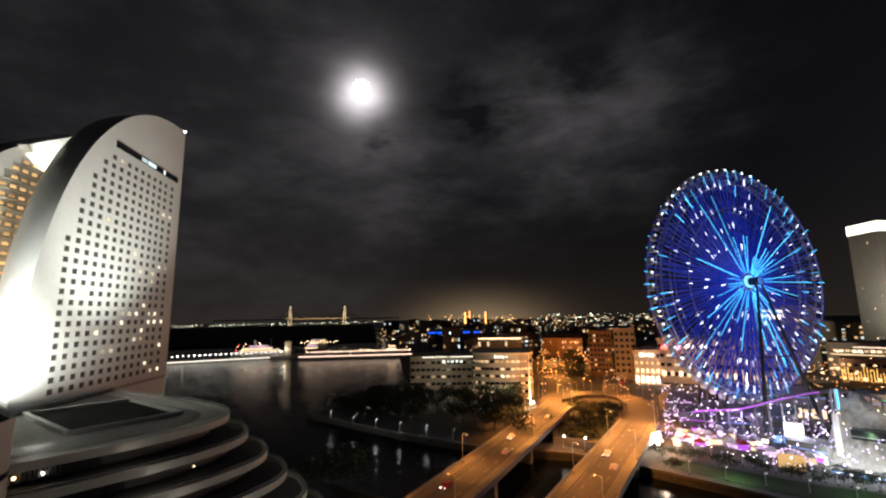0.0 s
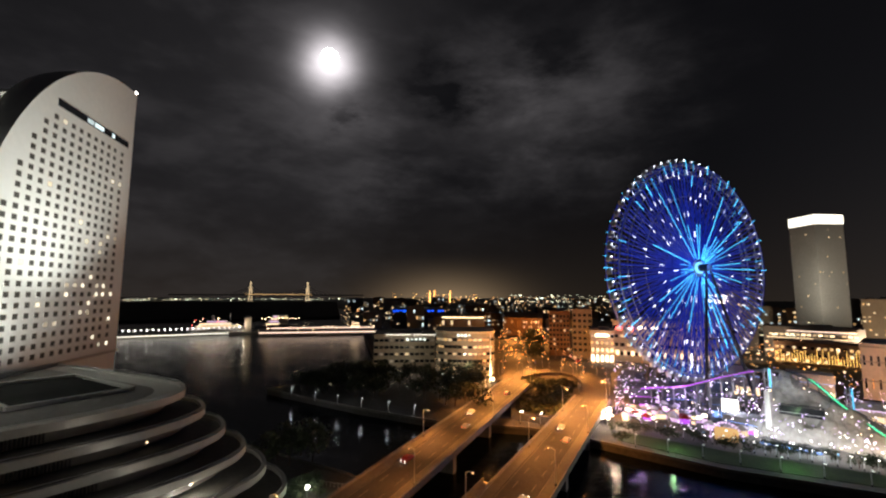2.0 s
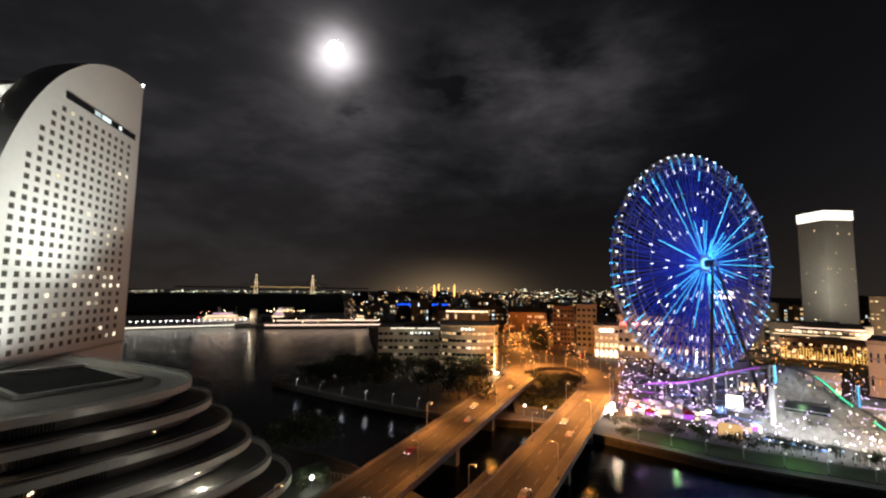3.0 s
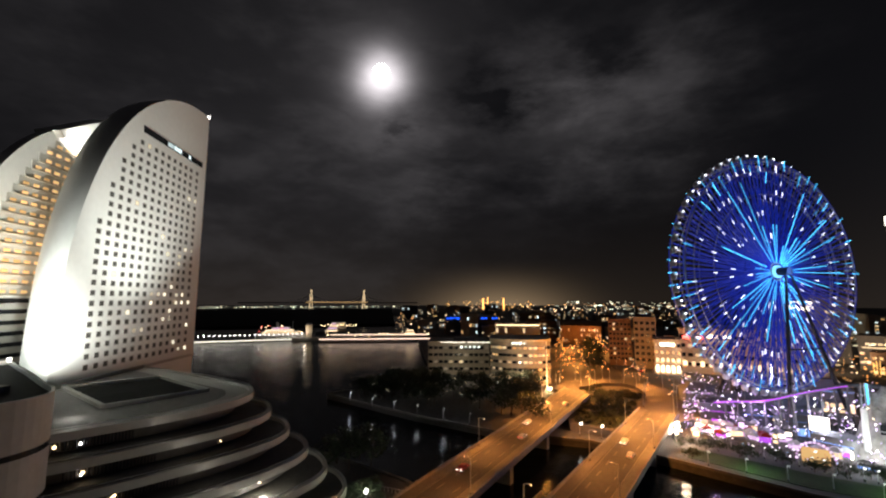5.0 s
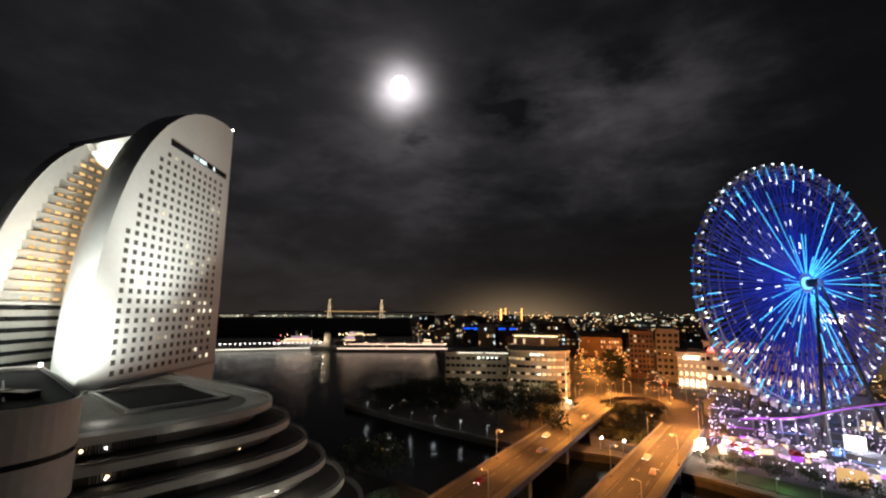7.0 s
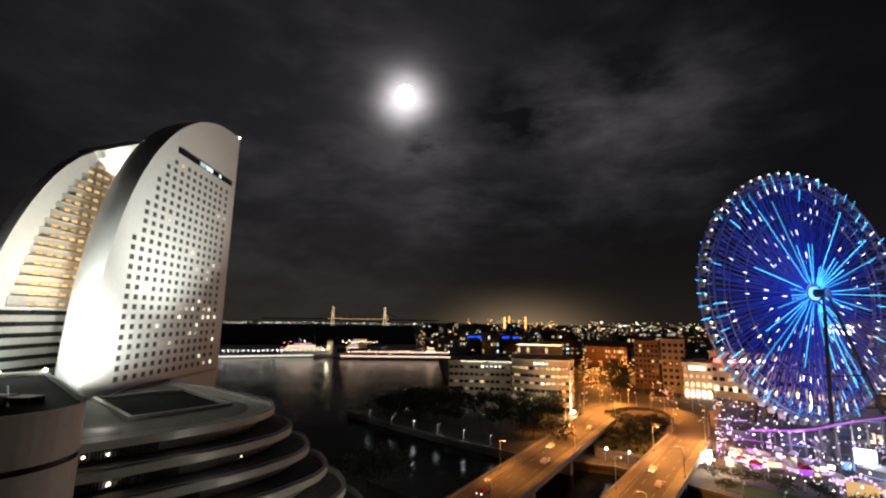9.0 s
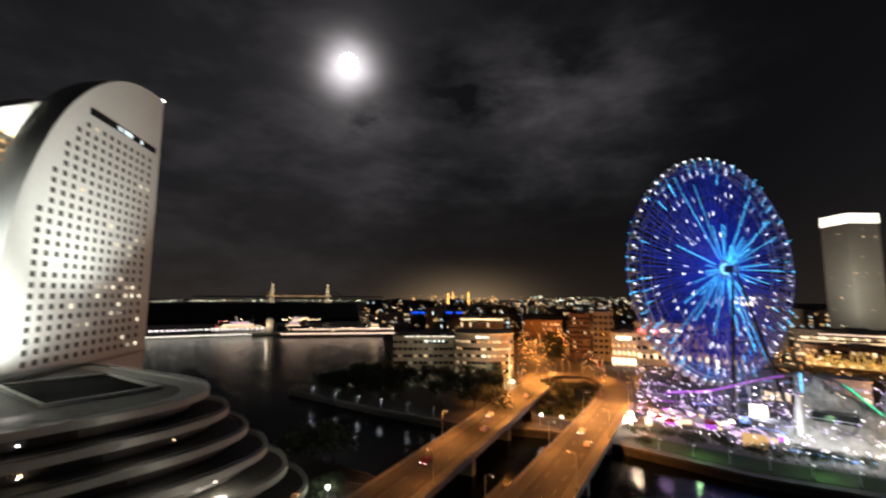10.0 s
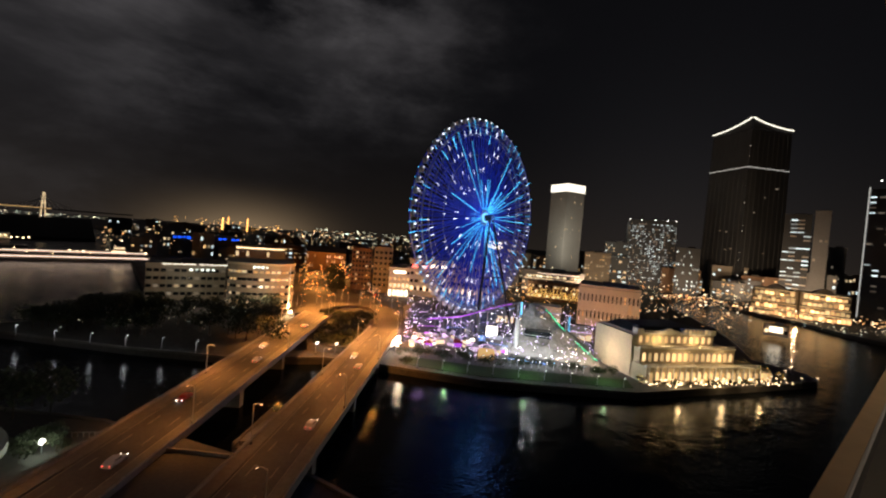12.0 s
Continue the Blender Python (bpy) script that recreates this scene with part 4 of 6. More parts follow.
# offices behind the park
ob = block("office_building", 0.6, 293, 41, 34, 23.5, BEIGE, "low beige office building with banded windows", 12, 4, (W_DIM, W_WARM), 0.16, ratio=(0.8, 0.42), seed=3, start=0.1)
bars(ob, "roof_sign", 1.5, 0.9, (2, -0.1, 17.8), L_SOFT, 5, 2.9, "small lit sign panel")
bars(ob, "eave_light", 17, 0.35, (-4, -0.3, 21.2), W_CROWN, 2, 18.5, "long eave light")
curved = thing("curved_office_building", polar(-7.4, 262, 2.5), -7.4, "cream office building with curved front and lit storeys", "office building")
arc = [(18.5 * math.sin(radians(a)) * 0.98, 9 - 9 * math.cos(radians(a)) * 1.0) for a in range(-85, 86, 10)]
part("wall", Mesh().prism(arc + [(18, 34), (-18, 34)], 0, 26), BEIGE, curved)
part("roof_edge", Mesh().prism([(x * 1.03, y - 0.5) for x, y in arc] + [(18.6, 34.5), (-18.6, 34.5)], 25.2, 26.4), CREAM, curved)
for j, (z, tall, hot) in enumerate(((3.0, 2.0, 0.75), (8.0, 1.6, 0.3), (12.2, 1.6, 0.45), (16.2, 1.6, 0.5), (20.4, 1.8, 0.55))):
    r = random.Random(50 + j)
    for i in range(17):
        a = radians(-80 + i * 10)
        m = Matrix.Translation((18.5 * math.sin(a) * 0.98, 9 - 9 * math.cos(a) - 0.05, z)) @ Matrix.Rotation(math.atan2(9 * math.sin(a), 18 * math.cos(a)), 4, "Z")
        part("window", pane(2.7, tall, r.choice((W_WARM, W_WARM, W_AMBER)) if r.random() < hot else DARK_GLASS), (), curved, at=m)
bars(curved, "roof_sign", 1.3, 1.0, (-4, 0.2, 23.6), L_SOFT, 4, 2.2, "small lit sign panel")
long_hall = block("long_hall", -7.1, 455, 46, 30, 27.5, GREY_WALL, "long grey hall with a lit eave", 10, 2, (W_WARM,), 0.1, seed=5)
bars(long_hall, "eave_light", 44, 0.7, (0, -0.4, 23.6), L_WARM, 1, 0, "long warm eave light")

# blocks along the avenue and the shopping centre behind the wheel
block("apartment_building", -19.6, 358, 16, 22, 37, BRICK, "brown brick block beside the avenue", 6, 8, (W_WARM, W_AMBER), 0.12, "blocks along the avenue", seed=6)
block("apartment_building", -22.4, 352, 15, 22, 39, BEIGE, "tan block beside the avenue", 4, 7, (W_WARM, W_AMBER), 0.12, "blocks along the avenue", seed=7)
ware = block("brick_warehouse", -15.0, 508, 44, 24, 23, BRICK, "long red-brown brick warehouse lit by street lamps", 16, 3, (W_AMBER, W_WARM, L_SHOP), 0.4, seed=44, ratio=(0.5, 0.5), sides=False)
part("gable_roof", Mesh().add([(-22.5, -0.6, 21.4), (22.5, -0.6, 21.4), (22.5, 24.6, 21.4), (-22.5, 24.6, 21.4), (-22.5, 12, 26.5), (22.5, 12, 26.5)], [(0, 1, 5, 4), (2, 3, 4, 5), (0, 4, 3), (1, 2, 5), (3, 2, 1, 0)]), DARK_WALL, ware, "dark pitched roof")
store = block("corner_store", -24.7, 333, 17, 22, 25, CREAM, "brightly lit corner store with glowing front", 5, 4, (W_AMBER, W_WARM), 0.5, seed=8)
bars(store, "store_sign", 9, 1.8, (0, -0.4, 18.8), L_SIGN, 1, 0, "glowing sign panel")
bars(store, "store_front", 1.5, 4.2, (-6.6, -0.5, 1.4), L_SIGN, 5, 3.2, "glaring shop window")
bars(store, "upper_front", 1.8, 2.4, (-6.4, -0.5, 8.2), L_SHOP, 5, 3.2, "glowing upper window")
mall = block("shopping_centre", -32.4, 345, 78, 60, 32, CREAM, "large cream shopping centre with red and warm signs", 18, 4, (W_WARM, W_AMBER), 0.2, seed=9, ratio=(0.7, 0.4))
bars(mall, "red_sign", 7, 1.8, (-33, -0.6, 23.5), L_RED, 2, 7.5, "red glowing sign panel")
bars(mall, "warm_sign", 6, 1.6, (-19, -0.6, 24.5), L_SIGN, 2, 9, "warm glowing sign panel")
bars(mall, "front_light", 2.2, 3.0, (-36, -0.5, 5), L_SHOP, 13, 5.2, "glowing shop window")
hall = block("department_store", -37.0, 470, 60, 50, 54, GREY_WALL, "grey block carrying a large lit billboard", 12, 7, (W_WARM,), 0.08, seed=10)
bars(hall, "billboard", 17.5, 7.5, (0.5, -0.9, 41.5), L_SIGN, 1, 0, "large white glowing billboard")
lamp("mall_light", "POINT", polar(-27.5, 318, 16), 9000, (1.0, 0.6, 0.42), size=1)

# waterside brick hall with hanging strings of lights, and the tan hall beyond
fairy = block("lit_arcade", -45.2, 395, 46, 24, 18, BRICK, "low brown arcade hung with yellow strings of light", 14, 3, (W_AMBER, L_SHOP), 0.5, seed=11)
r = random.Random(12)
for i in range(30):
    x = -22 + i * 1.5
    rows = int(r.uniform(5, 11) / 1.1)
    s = Mesh().lathe((x, -1.2, 3.0), [(q, k * 1.1 + dz) for k in range(rows) for q, dz in ((0.05, -0.4), (0.3, -0.15), (0.3, 0.15), (0.05, 0.4))], 5)
    part("light_string", s, FAIRY, fairy, "hanging string of yellow lamps")
low_mall = block("low_mall", -45.0, 440, 60, 30, 26, GREY_WALL, "long low mall with lit storeys", 18, 3, (W_WARM, L_SHOP, L_SHOP), 0.8, seed=13, ratio=(0.85, 0.3))
for k, (z, x, w) in enumerate(((5.5, -2, 50), (10.5, 3, 44), (15.5, -4, 48), (21.0, 5, 40))):
    part("storey_light", Mesh().box(x - w / 2, x + w / 2, -1.0, -0.7, z, z + 0.7), (L_SHOP, L_PIER)[k % 2], low_mall, "long warm storey light")
    part("storey_canopy", Mesh().box(x - w / 2 - 1, x + w / 2 + 1, -2.0, 0.1, z + 0.75, z + 1.3), CREAM, low_mall)
tan_hall = block("waterside_hall", -52.0, 292, 37, 40, 28, CREAM, "tan stone hall warmly lit from the street", 15, 2, (W_AMBER,), 0.1, seed=14, ratio=(0.32, 0.42))
for z in (8.5, 17.5, 24.6):
    part("string_course", Mesh().box(-18.9, 18.9, -0.55, 0.1, z, z + 0.6), BEIGE, tan_hall)
for i in range(16):
    part("pilaster", Mesh().box(-18.4 + i * 2.44, -17.9 + i * 2.44, -0.35, 0.1, 9.1, 24.6), CREAM, tan_hall)
bars(tan_hall, "lit_doorway", 2.4, 6.5, (13.0, -0.4, 10), W_WARM, 1, 0, "tall lit doorway")
lamp("hall_flood", "POINT", polar(-49.5, 262, 9), 15000, (1.0, 0.46, 0.20), size=1)
lamp("hall_flood", "POINT", polar(-54.5, 264, 7), 10000, (1.0, 0.52, 0.24), size=1)

# towers of the far quarter
white_tower = block("crowned_tower", -47.0, 596, 31, 31, 126, GREY_WALL, "tall grey tower with a glowing white crown", 10, 26, (W_DIM, W_WARM), 0.05, seed=15, turn=45)
crown = Mesh().prism(rect(-15.9, 15.9, -0.4, 31.4), 123.5, 133.5)
part("crown", crown, W_CROWN, white_tower, "glowing white crown")
lamp("tower_flood", "SPOT", polar(-46.0, 530, 46), 230000, (1.0, 0.88, 0.66), polar(-46.6, 600, 74), 2, 120, 1.0)
block("slab_apartments", -50.3, 500, 27, 20, 48, BEIGE, "tan slab of flats with lit stairwells", 9, 11, (W_WARM, W_AMBER), 0.3, "flats by the station", seed=16)
block("slab_apartments", -52.4, 640, 30, 20, 64, DARK_WALL, "dark slab of flats with scattered lit windows", 9, 13, (W_WARM, W_WHITE), 0.25, "flats by the station", seed=17)
office = block("office_tower", -56.2, 650, 60, 40, 97, DARK_WALL, "dark office tower with many cool lit windows", 24, 24, (W_WHITE, W_WHITE, W_DIM), 0.5, seed=18, turn=6)
for x in (-29, -15, 3, 18, 29):
    part("roof_beacon", Mesh().ball((x, 0.5, 96), 0.65), L_WHITE, office, "small roof beacon")
part("mast", Mesh().tube([(-12, 10, 94), (-12, 10, 106)], 0.5), DARK_STEEL, office)
block("slab_apartments", -60.2, 600, 26, 20, 62, DARK_WALL, "dark slab of offices with cool lit windows", 10, 10, (W_WHITE,), 0.3, "flats by the station", seed=19)
land_tower = thing("landmark_tower", polar(-65.1, 690, 2.5), -65.1 + 45, "very tall dark tower with lit roof eaves", "skyscraper")
side = 68.0
part("wall", Mesh().prism([(0, 0), (side, 0), (side, side), (0, side)], 0, 226, taper=0.06), DARK_WALL, land_tower)
part("belt", Mesh().prism([(1.4, 1.4), (side - 1.4, 1.4), (side - 1.4, side - 1.4), (1.4, side - 1.4)], 175, 176.2), W_EDGE, land_tower, "lit belt storey")
for flip in (0, 1):
    line = [(2.0 + t * (side - 4), 1.0, 241 - 10.5 * math.sin(t * math.pi / 2) ** 0.8) for t in [i / 14 for i in range(15)]]
    if flip:
        line = [(y, x, z) for x, y, z in line]
    up = Mesh()
    v = [(x, y, z) for x, y, z in line] + [(x, y, 226) for x, y, z in line]
    up.add(v, [(i, i + 1, 16 + i, 15 + i) for i in range(14)])
    part("roof_gable", up, DARK_WALL, land_tower)
    part("eave_light", Mesh().tube([(x - (0.6 if flip else 0), y - (0 if flip else 0.6), z) for x, y, z in line], 0.85, 5), W_CROWN, land_tower, "curved eave light")
    for i in range(8):
        off = 6 + i * 8
        rib = [(off, -0.15, 5), (off + (34 - off) * 0.06, 2.0, 224)]
        part("rib", Mesh().tube([(y, x, z) for x, y, z in rib] if flip else rib, 0.5, 4), DARK_WALL, land_tower)
    r = random.Random(60 + flip)
    for i in range(4):
        z, x = r.uniform(15, 165), r.uniform(5, 58)
        box = Mesh().box(x, x + r.uniform(2, 5), -0.3 + 0.009 * z, 0.6 + 0.009 * z, z, z + 1.8)
        if flip:
            box.v = [(b, a, c) for a, b, c in box.v]
        part("lit_window", box, W_DIM, land_tower)
for z in (12, 30, 52, 61, 90, 96, 128, 150, 190, 204):
    part("corner_lamp", Mesh().ball((0.5 + 0.009 * z, 0.5 + 0.009 * z, z), 0.7), W_CROWN, land_tower)
block("office_tower", -69.8, 620, 24, 34, 109, DARK_WALL, "office tower with bright banded storeys", 4, 20, (W_WHITE, W_WHITE, W_DIM), 0.62, seed=20, ratio=(1.0, 0.34), sides=False)
block("office_tower", -71.7, 618, 13, 34, 113, GREY_WALL, "plain grey flank tower", 3, 18, (W_DIM,), 0.04, seed=21, sides=False)
block("slab_apartments", -73.0, 680, 16, 20, 76, GREY_WALL, "grey slab of flats far behind", 5, 14, (W_DIM,), 0.1, "flats by the station", seed=22)
edge = block("office_tower", -77.6, 560, 54, 40, 128, DARK_WALL, "dark tower with a glowing vertical edge", 9, 22, (W_DIM, W_DIM, W_WHITE), 0.3, seed=23, ratio=(0.7, 0.32))
part("edge_light", Mesh().box(-27.6, -26.6, -0.6, 0.4, 6, 128), W_EDGE, edge, "glowing vertical edge strip")
part("roof_beacon", Mesh().ball((-20, 1, 134), 0.7), L_WHITE, edge)
for k, (az, wide) in enumerate(((-68.4, 36), (-72.6, 36))):
    wing = thing("waterfront_mall", polar(az, 525, 2.5), az + (6 if k else -4), "brightly lit stepped waterfront mall with glowing bays", "mall", "mall wings")
    r = random.Random(240 + k)
    part("core", Mesh().box(-wide / 2, wide / 2, 9, 40, 0, 25), CREAM, wing)
    for j in range(4):
        y, z = j * 3.0, j * 6.2
        w = wide - j * 1.5
        part("storey", Mesh().box(-w / 2, w / 2, y, 12, z, z + 5.6), BEIGE, wing)
        part("slab_edge", Mesh().box(-w / 2 - 0.6, w / 2 + 0.6, y - 1.4, 12, z + 5.2, z + 6.0), CREAM, wing)
        part("slab_light", Mesh().box(-w / 2, w / 2, y - 1.55, y - 1.42, z + 5.3, z + 5.7), W_ARCH, wing, "warm slab edge light")
        bays = 11 - j
        for i in range(bays):
            bw = w / bays
            part("lit_bay", Mesh().box(-w / 2 + (i + 0.1) * bw, -w / 2 + (i + 0.9) * bw, y - 0.3, y + 0.1, z + 0.6, z + r.uniform(2.4, 4.8)), r.choice((W_BAY, W_BAY, W_ARCH, W_AMBER)), wing)
            part("column", Mesh().tube([(-w / 2 + i * bw, y - 1.0, z), (-w / 2 + i * bw, y - 1.0, z + 5.2)], 0.3, 6), CREAM, wing)
    part("roof_vault", Mesh().add([(x, yy, 25 + 4.5 * math.sin(math.pi * (x + 9) / 18)) for yy in (8, 30) for x in range(-9, 10, 2)], [(i, i + 1, 11 + i, 10 + i) for i in range(9)] + [tuple(range(10)), tuple(range(10, 20))[::-1]]), GREY_WALL, wing, "vaulted roof")
lamp("mall_light", "POINT", polar(-70.4, 505, 9), 12000, (1.0, 0.6, 0.3), size=1)
round_hall = block("low_pavilion", -68.9, 372, 14, 10, 9, CREAM, "small bright pavilion on the quay", 4, 1, (L_SHOP,), 0.9, seed=25)
bars(round_hall, "pavilion_front", 7, 3.2, (0, -0.5, 3), L_SIGN, 1, 0, "glowing pavilion front")

for az, d, z, w in ((-49, 470, 22, 120000), (-55, 560, 24, 170000), (-60.5, 560, 24, 170000), (-66, 620, 30, 260000), (-71, 606, 34, 160000), (-40, 420, 20, 90000)):
    lamp("quarter_glow", "SPOT", polar(az, d - 40, z * 0.5), w * 0.7, (1.0, 0.68, 0.42), polar(az, d + 80, z + 45), 1.5, 120, 0.9)
# unseen lamps added to brighten the office fronts
lamp("office_forecourt", "POINT", polar(-7.4, 246, 13), 5000, (1.0, 0.8, 0.55), size=0.8)
lamp("office_forecourt", "POINT", polar(0.5, 272, 15), 3500, (1.0, 0.85, 0.62), size=0.8)

# ---- the wedding hall on the point ----
wed = thing("wedding_hall", (149.6, 94.1, 2.5), -17, "white classical waterside hall glowing with warm lamps", "hall")
part("wall", Mesh().prism(rect(0, 54, 4, 38), 0, 6.5), CREAM, wed)
part("middle_storey", Mesh().prism(rect(0.5, 46, 9, 38), 6.5, 12.5), CREAM, wed)
part("upper_storey", Mesh().prism(rect(2, 40, 14, 37), 12.5, 17.2), CREAM, wed)
part("side_wall", Mesh().prism(rect(-0.4, 2.4, 13, 38), 0, 16.6), CREAM, wed, "plain cream flank wall")
part("roof", Mesh().prism(rect(3, 39, 15, 36), 17.2, 19.4, taper=0.25), DARK_WALL, wed, "dark mansard roof")
for z, x0, x1, y in ((6.3, -0.3, 54.3, 3.6), (12.3, 0.2, 46.3, 8.6), (17.0, 1.7, 40.3, 13.6)):
    part("cornice", Mesh().box(x0, x1, y, y + 1.4, z, z + 0.6), WHITE_TILE, wed)
    rail = Mesh().box(x0, x1, y + 0.1, y + 0.4, z + 1.3, z + 1.5)
    for i in range(int((x1 - x0) / 1.2)):
        rail.box(x0 + i * 1.2, x0 + i * 1.2 + 0.25, y + 0.12, y + 0.38, z + 0.6, z + 1.3)
    part("balustrade", rail, WHITE_TILE, wed, "white balustrade")
part("pediment", Mesh().add([(11, 13.5, 17.6), (24, 13.5, 17.6), (17.5, 13.5, 19.6), (11, 15, 17.6), (24, 15, 17.6), (17.5, 15, 19.6)], [(0, 1, 2), (5, 4, 3), (0, 3, 4, 1), (1, 4, 5, 2), (2, 5, 3, 0)]), WHITE_TILE, wed)

for i in range(6):
    x = 25.5 + i * 2.0
    dormer = part("dormer", Mesh().box(x, x + 1.3, 14.4, 17.0, 17.3, 19.2), WHITE_TILE, wed, "small white dormer")
    part("dormer_pane", Mesh().box(x + 0.3, x + 1.0, 14.2, 14.5, 17.9, 18.9), W_ARCH, dormer)
for x in (2.0, 37.4):
    turret = part("turret", Mesh().prism(rect(x, x + 2.8, 13.2, 16.4), 17.2, 19.4), WHITE_TILE, wed, "square white corner turret")
    part("turret_cap", Mesh().prism(rect(x - 0.3, x + 3.1, 12.9, 16.7), 19.4, 20.5, taper=0.6), DARK_WALL, turret)


def arch_window(w, h, material):
    m = Mesh()
    pts = [(-w / 2, 0), (w / 2, 0)] + [(w / 2 * math.cos(math.pi * i / 8), h - w / 2 + w / 2 * math.sin(math.pi * i / 8)) for i in range(9)]
    n = len(pts)
    m.add([(x, y, z) for y in (-0.15, 0.1) for x, z in pts], [tuple(range(n)), tuple(range(n, 2 * n))[::-1]] + [(i, n + i, n + (i + 1) % n, (i + 1) % n) for i in range(n)])
    return m.mesh("arched_window", material)


a1, a2, a3 = arch_window(1.6, 4.0, W_ARCH), arch_window(1.4, 3.2, W_ARCH), arch_window(1.2, 2.6, W_ARCH)
for i in range(19):
    part("arched_window", a1, (), wed, "glowing arched window", at=(2.0 + i * 2.78, 4.0, 0.6))
for i in range(16):
    part("arched_window", a2, (), wed, "glowing arched window", at=(2.4 + i * 2.78, 9.0, 7.4))
for i in range(12):
    part("arched_window", a3, (), wed, "lit arched window", at=(4.2 + i * 3.05, 14.0, 13.6))
for i in range(20):
    part("column", Mesh().tube([(0.7 + i * 2.78, 3.3, 0), (0.7 + i * 2.78, 3.3, 6.3)], 0.28, 8), WHITE_TILE, wed)
r = random.Random(31)
for i in range(90):
    part("garden_lamp", Mesh().ball((r.uniform(-3, 66), r.uniform(-1.5, 2.6), r.uniform(0.5, 3.2)), r.uniform(0.14, 0.34)), L_WARM, wed, "small warm garden lamp")
part("glass_pavilion", Mesh().prism(rect(54.2, 62, 5, 15), 0, 5.0, taper=0.1), CREAM, wed)
for i in range(3):
    part("pavilion_pane", Mesh().box(54.8 + i * 2.4, 56.6 + i * 2.4, 4.8, 5.3, 0.5, 4.0), W_ARCH, wed)
for x, y, z, w in ((10, -2, 3.0, 1300), (30, -2, 3.0, 1300), (48, -2, 3.0, 900), (20, 5, 9.5, 900), (38, 5, 9.5, 700), (12, 10.4, 14.2, 950), (30, 10.4, 14.2, 950)):
    lamp("hall_light", "POINT", wed.matrix_basis @ Vector((x, y, z)), w, (1.0, 0.66, 0.30), size=0.6)
lamp("flank_light", "POINT", wed.matrix_basis @ Vector((-9, 24, 7)), 4300, (1.0, 0.72, 0.46), size=0.8)
for i in range(8):
    q = wed.matrix_basis @ Vector((56 + i * 4.4, 2 + i * 2.0 * (i % 2), 0))
    lamp_post(Vector((min(q.x, 236), q.y, 2.5)), 20, 3.0, L_WARM, 0.42, "lamps on the point", "small warm garden lamp post on the quay", 0.4)

# ---- trees ----


def tree(place, tall, wide, label, seed, leaf=LEAF, group="park trees"):
    """A tree: tapered trunk, limbs, and a crown of many small leaf clumps with gaps."""
    r = random.Random(seed)
    ob = thing("tree", place, r.uniform(0, 360), label, "tree", group)
    trunk = Mesh().tube([(0, 0, -0.1), (0.1, 0, tall * 0.25), (0.0, 0.1, tall * 0.62)], 0.04 * tall * 0.6, 7, r1=0.06)
    tips = []
    for i in range(9):
        a, h = r.uniform(0, 6.28), tall * r.uniform(0.3, 0.55)
        tip = Vector((math.cos(a) * wide * r.uniform(0.25, 0.48), math.sin(a) * wide * r.uniform(0.25, 0.48), h + tall * r.uniform(0.12, 0.4)))
        trunk.tube([(0, 0, h), tip * 0.5 + Vector((0, 0, h * 0.45)), tip], 0.09, 4, r1=0.02)
        tips.append(tip)
    part("trunk", trunk, BARK, ob)
    crown = Mesh()
    for i in range(330):
        c = r.choice(tips) + Vector((r.gauss(0, 1), r.gauss(0, 1), r.gauss(0, 0.8))) * wide * 0.13
        u = Vector((r.uniform(-1, 1), r.uniform(-1, 1), r.uniform(-1, 1))).normalized()
        w = u.cross(Vector((r.uniform(-1, 1), r.uniform(-1, 1), r.uniform(-1, 1)))).normalized()
        s = wide * r.uniform(0.03, 0.075)
        crown.add([c + u * s, c + w * s * 0.6, c - u * s, c - w * s * 0.6], [(0, 1, 2, 3)])
    part("crown", crown, leaf, ob, "leafy crown")
    return ob


r = random.Random(77)
kinds = [tree(polar(12.8, 235, 2.5), 9, 9, "dark leafy tree in the waterside park", 1), tree(polar(9, 232, 2.5), 11, 10, "dark leafy tree in the waterside park", 2), tree(polar(5, 238, 2.5), 8, 8, "dark leafy tree in the waterside park", 3)]
for i in range(120):
    az = r.uniform(-9.5, 14.5)
    near_d = 203 + max(0, az - 4) * 2.5 - max(0, -az) * 2.8
    d = r.uniform(near_d, 282 - max(0, -az) * 3)
    q = polar(az, d, 2.5)
    if q.x < -62 + (d - 225) * 0.6 or (-26 < q.x < 55 and q.y > 256):
        continue
    copy_thing(kinds[i % 3], Matrix.Translation(q) @ Matrix.Rotation(r.uniform(0, 6.28), 4, "Z") @ Matrix.Scale(1, 4))
for i in range(26):
    f = i / 25
    q = Vector((92, 303, 2.5)).lerp(Vector((140, 492, 2.5)), f) + Vector((r.uniform(-4, 7), 0, 0))
    copy_thing(kinds[i % 3], Matrix.Translation(q) @ Matrix.Rotation(r.uniform(0, 6.28), 4, "Z"))
shrub = tree(polar(-26.5, 160, 2.5), 4.2, 5.0, "small dark shrub by the quay", 9, group="shrubs")
for i in range(22):
    q = Vector((70, 150, 2.5)).lerp(Vector((142, 101, 2.5)), (i + 0.5) / 22) + Vector((r.uniform(2, 6), r.uniform(4, 9), 0))
    copy_thing(shrub, Matrix.Translation(q) @ Matrix.Rotation(r.uniform(0, 6.28), 4, "Z"))
for az, d in ((14.5, 134), (16, 139), (13.2, 141), (17.5, 131), (11.8, 133)):
    copy_thing(kinds[1], Matrix.Translation(polar(az, d, 3.0)))
for i in range(9):
    copy_thing(shrub, Matrix.Translation(Vector((73 + r.uniform(-12, 12), 212 + r.uniform(-12, 14), 5.3))))

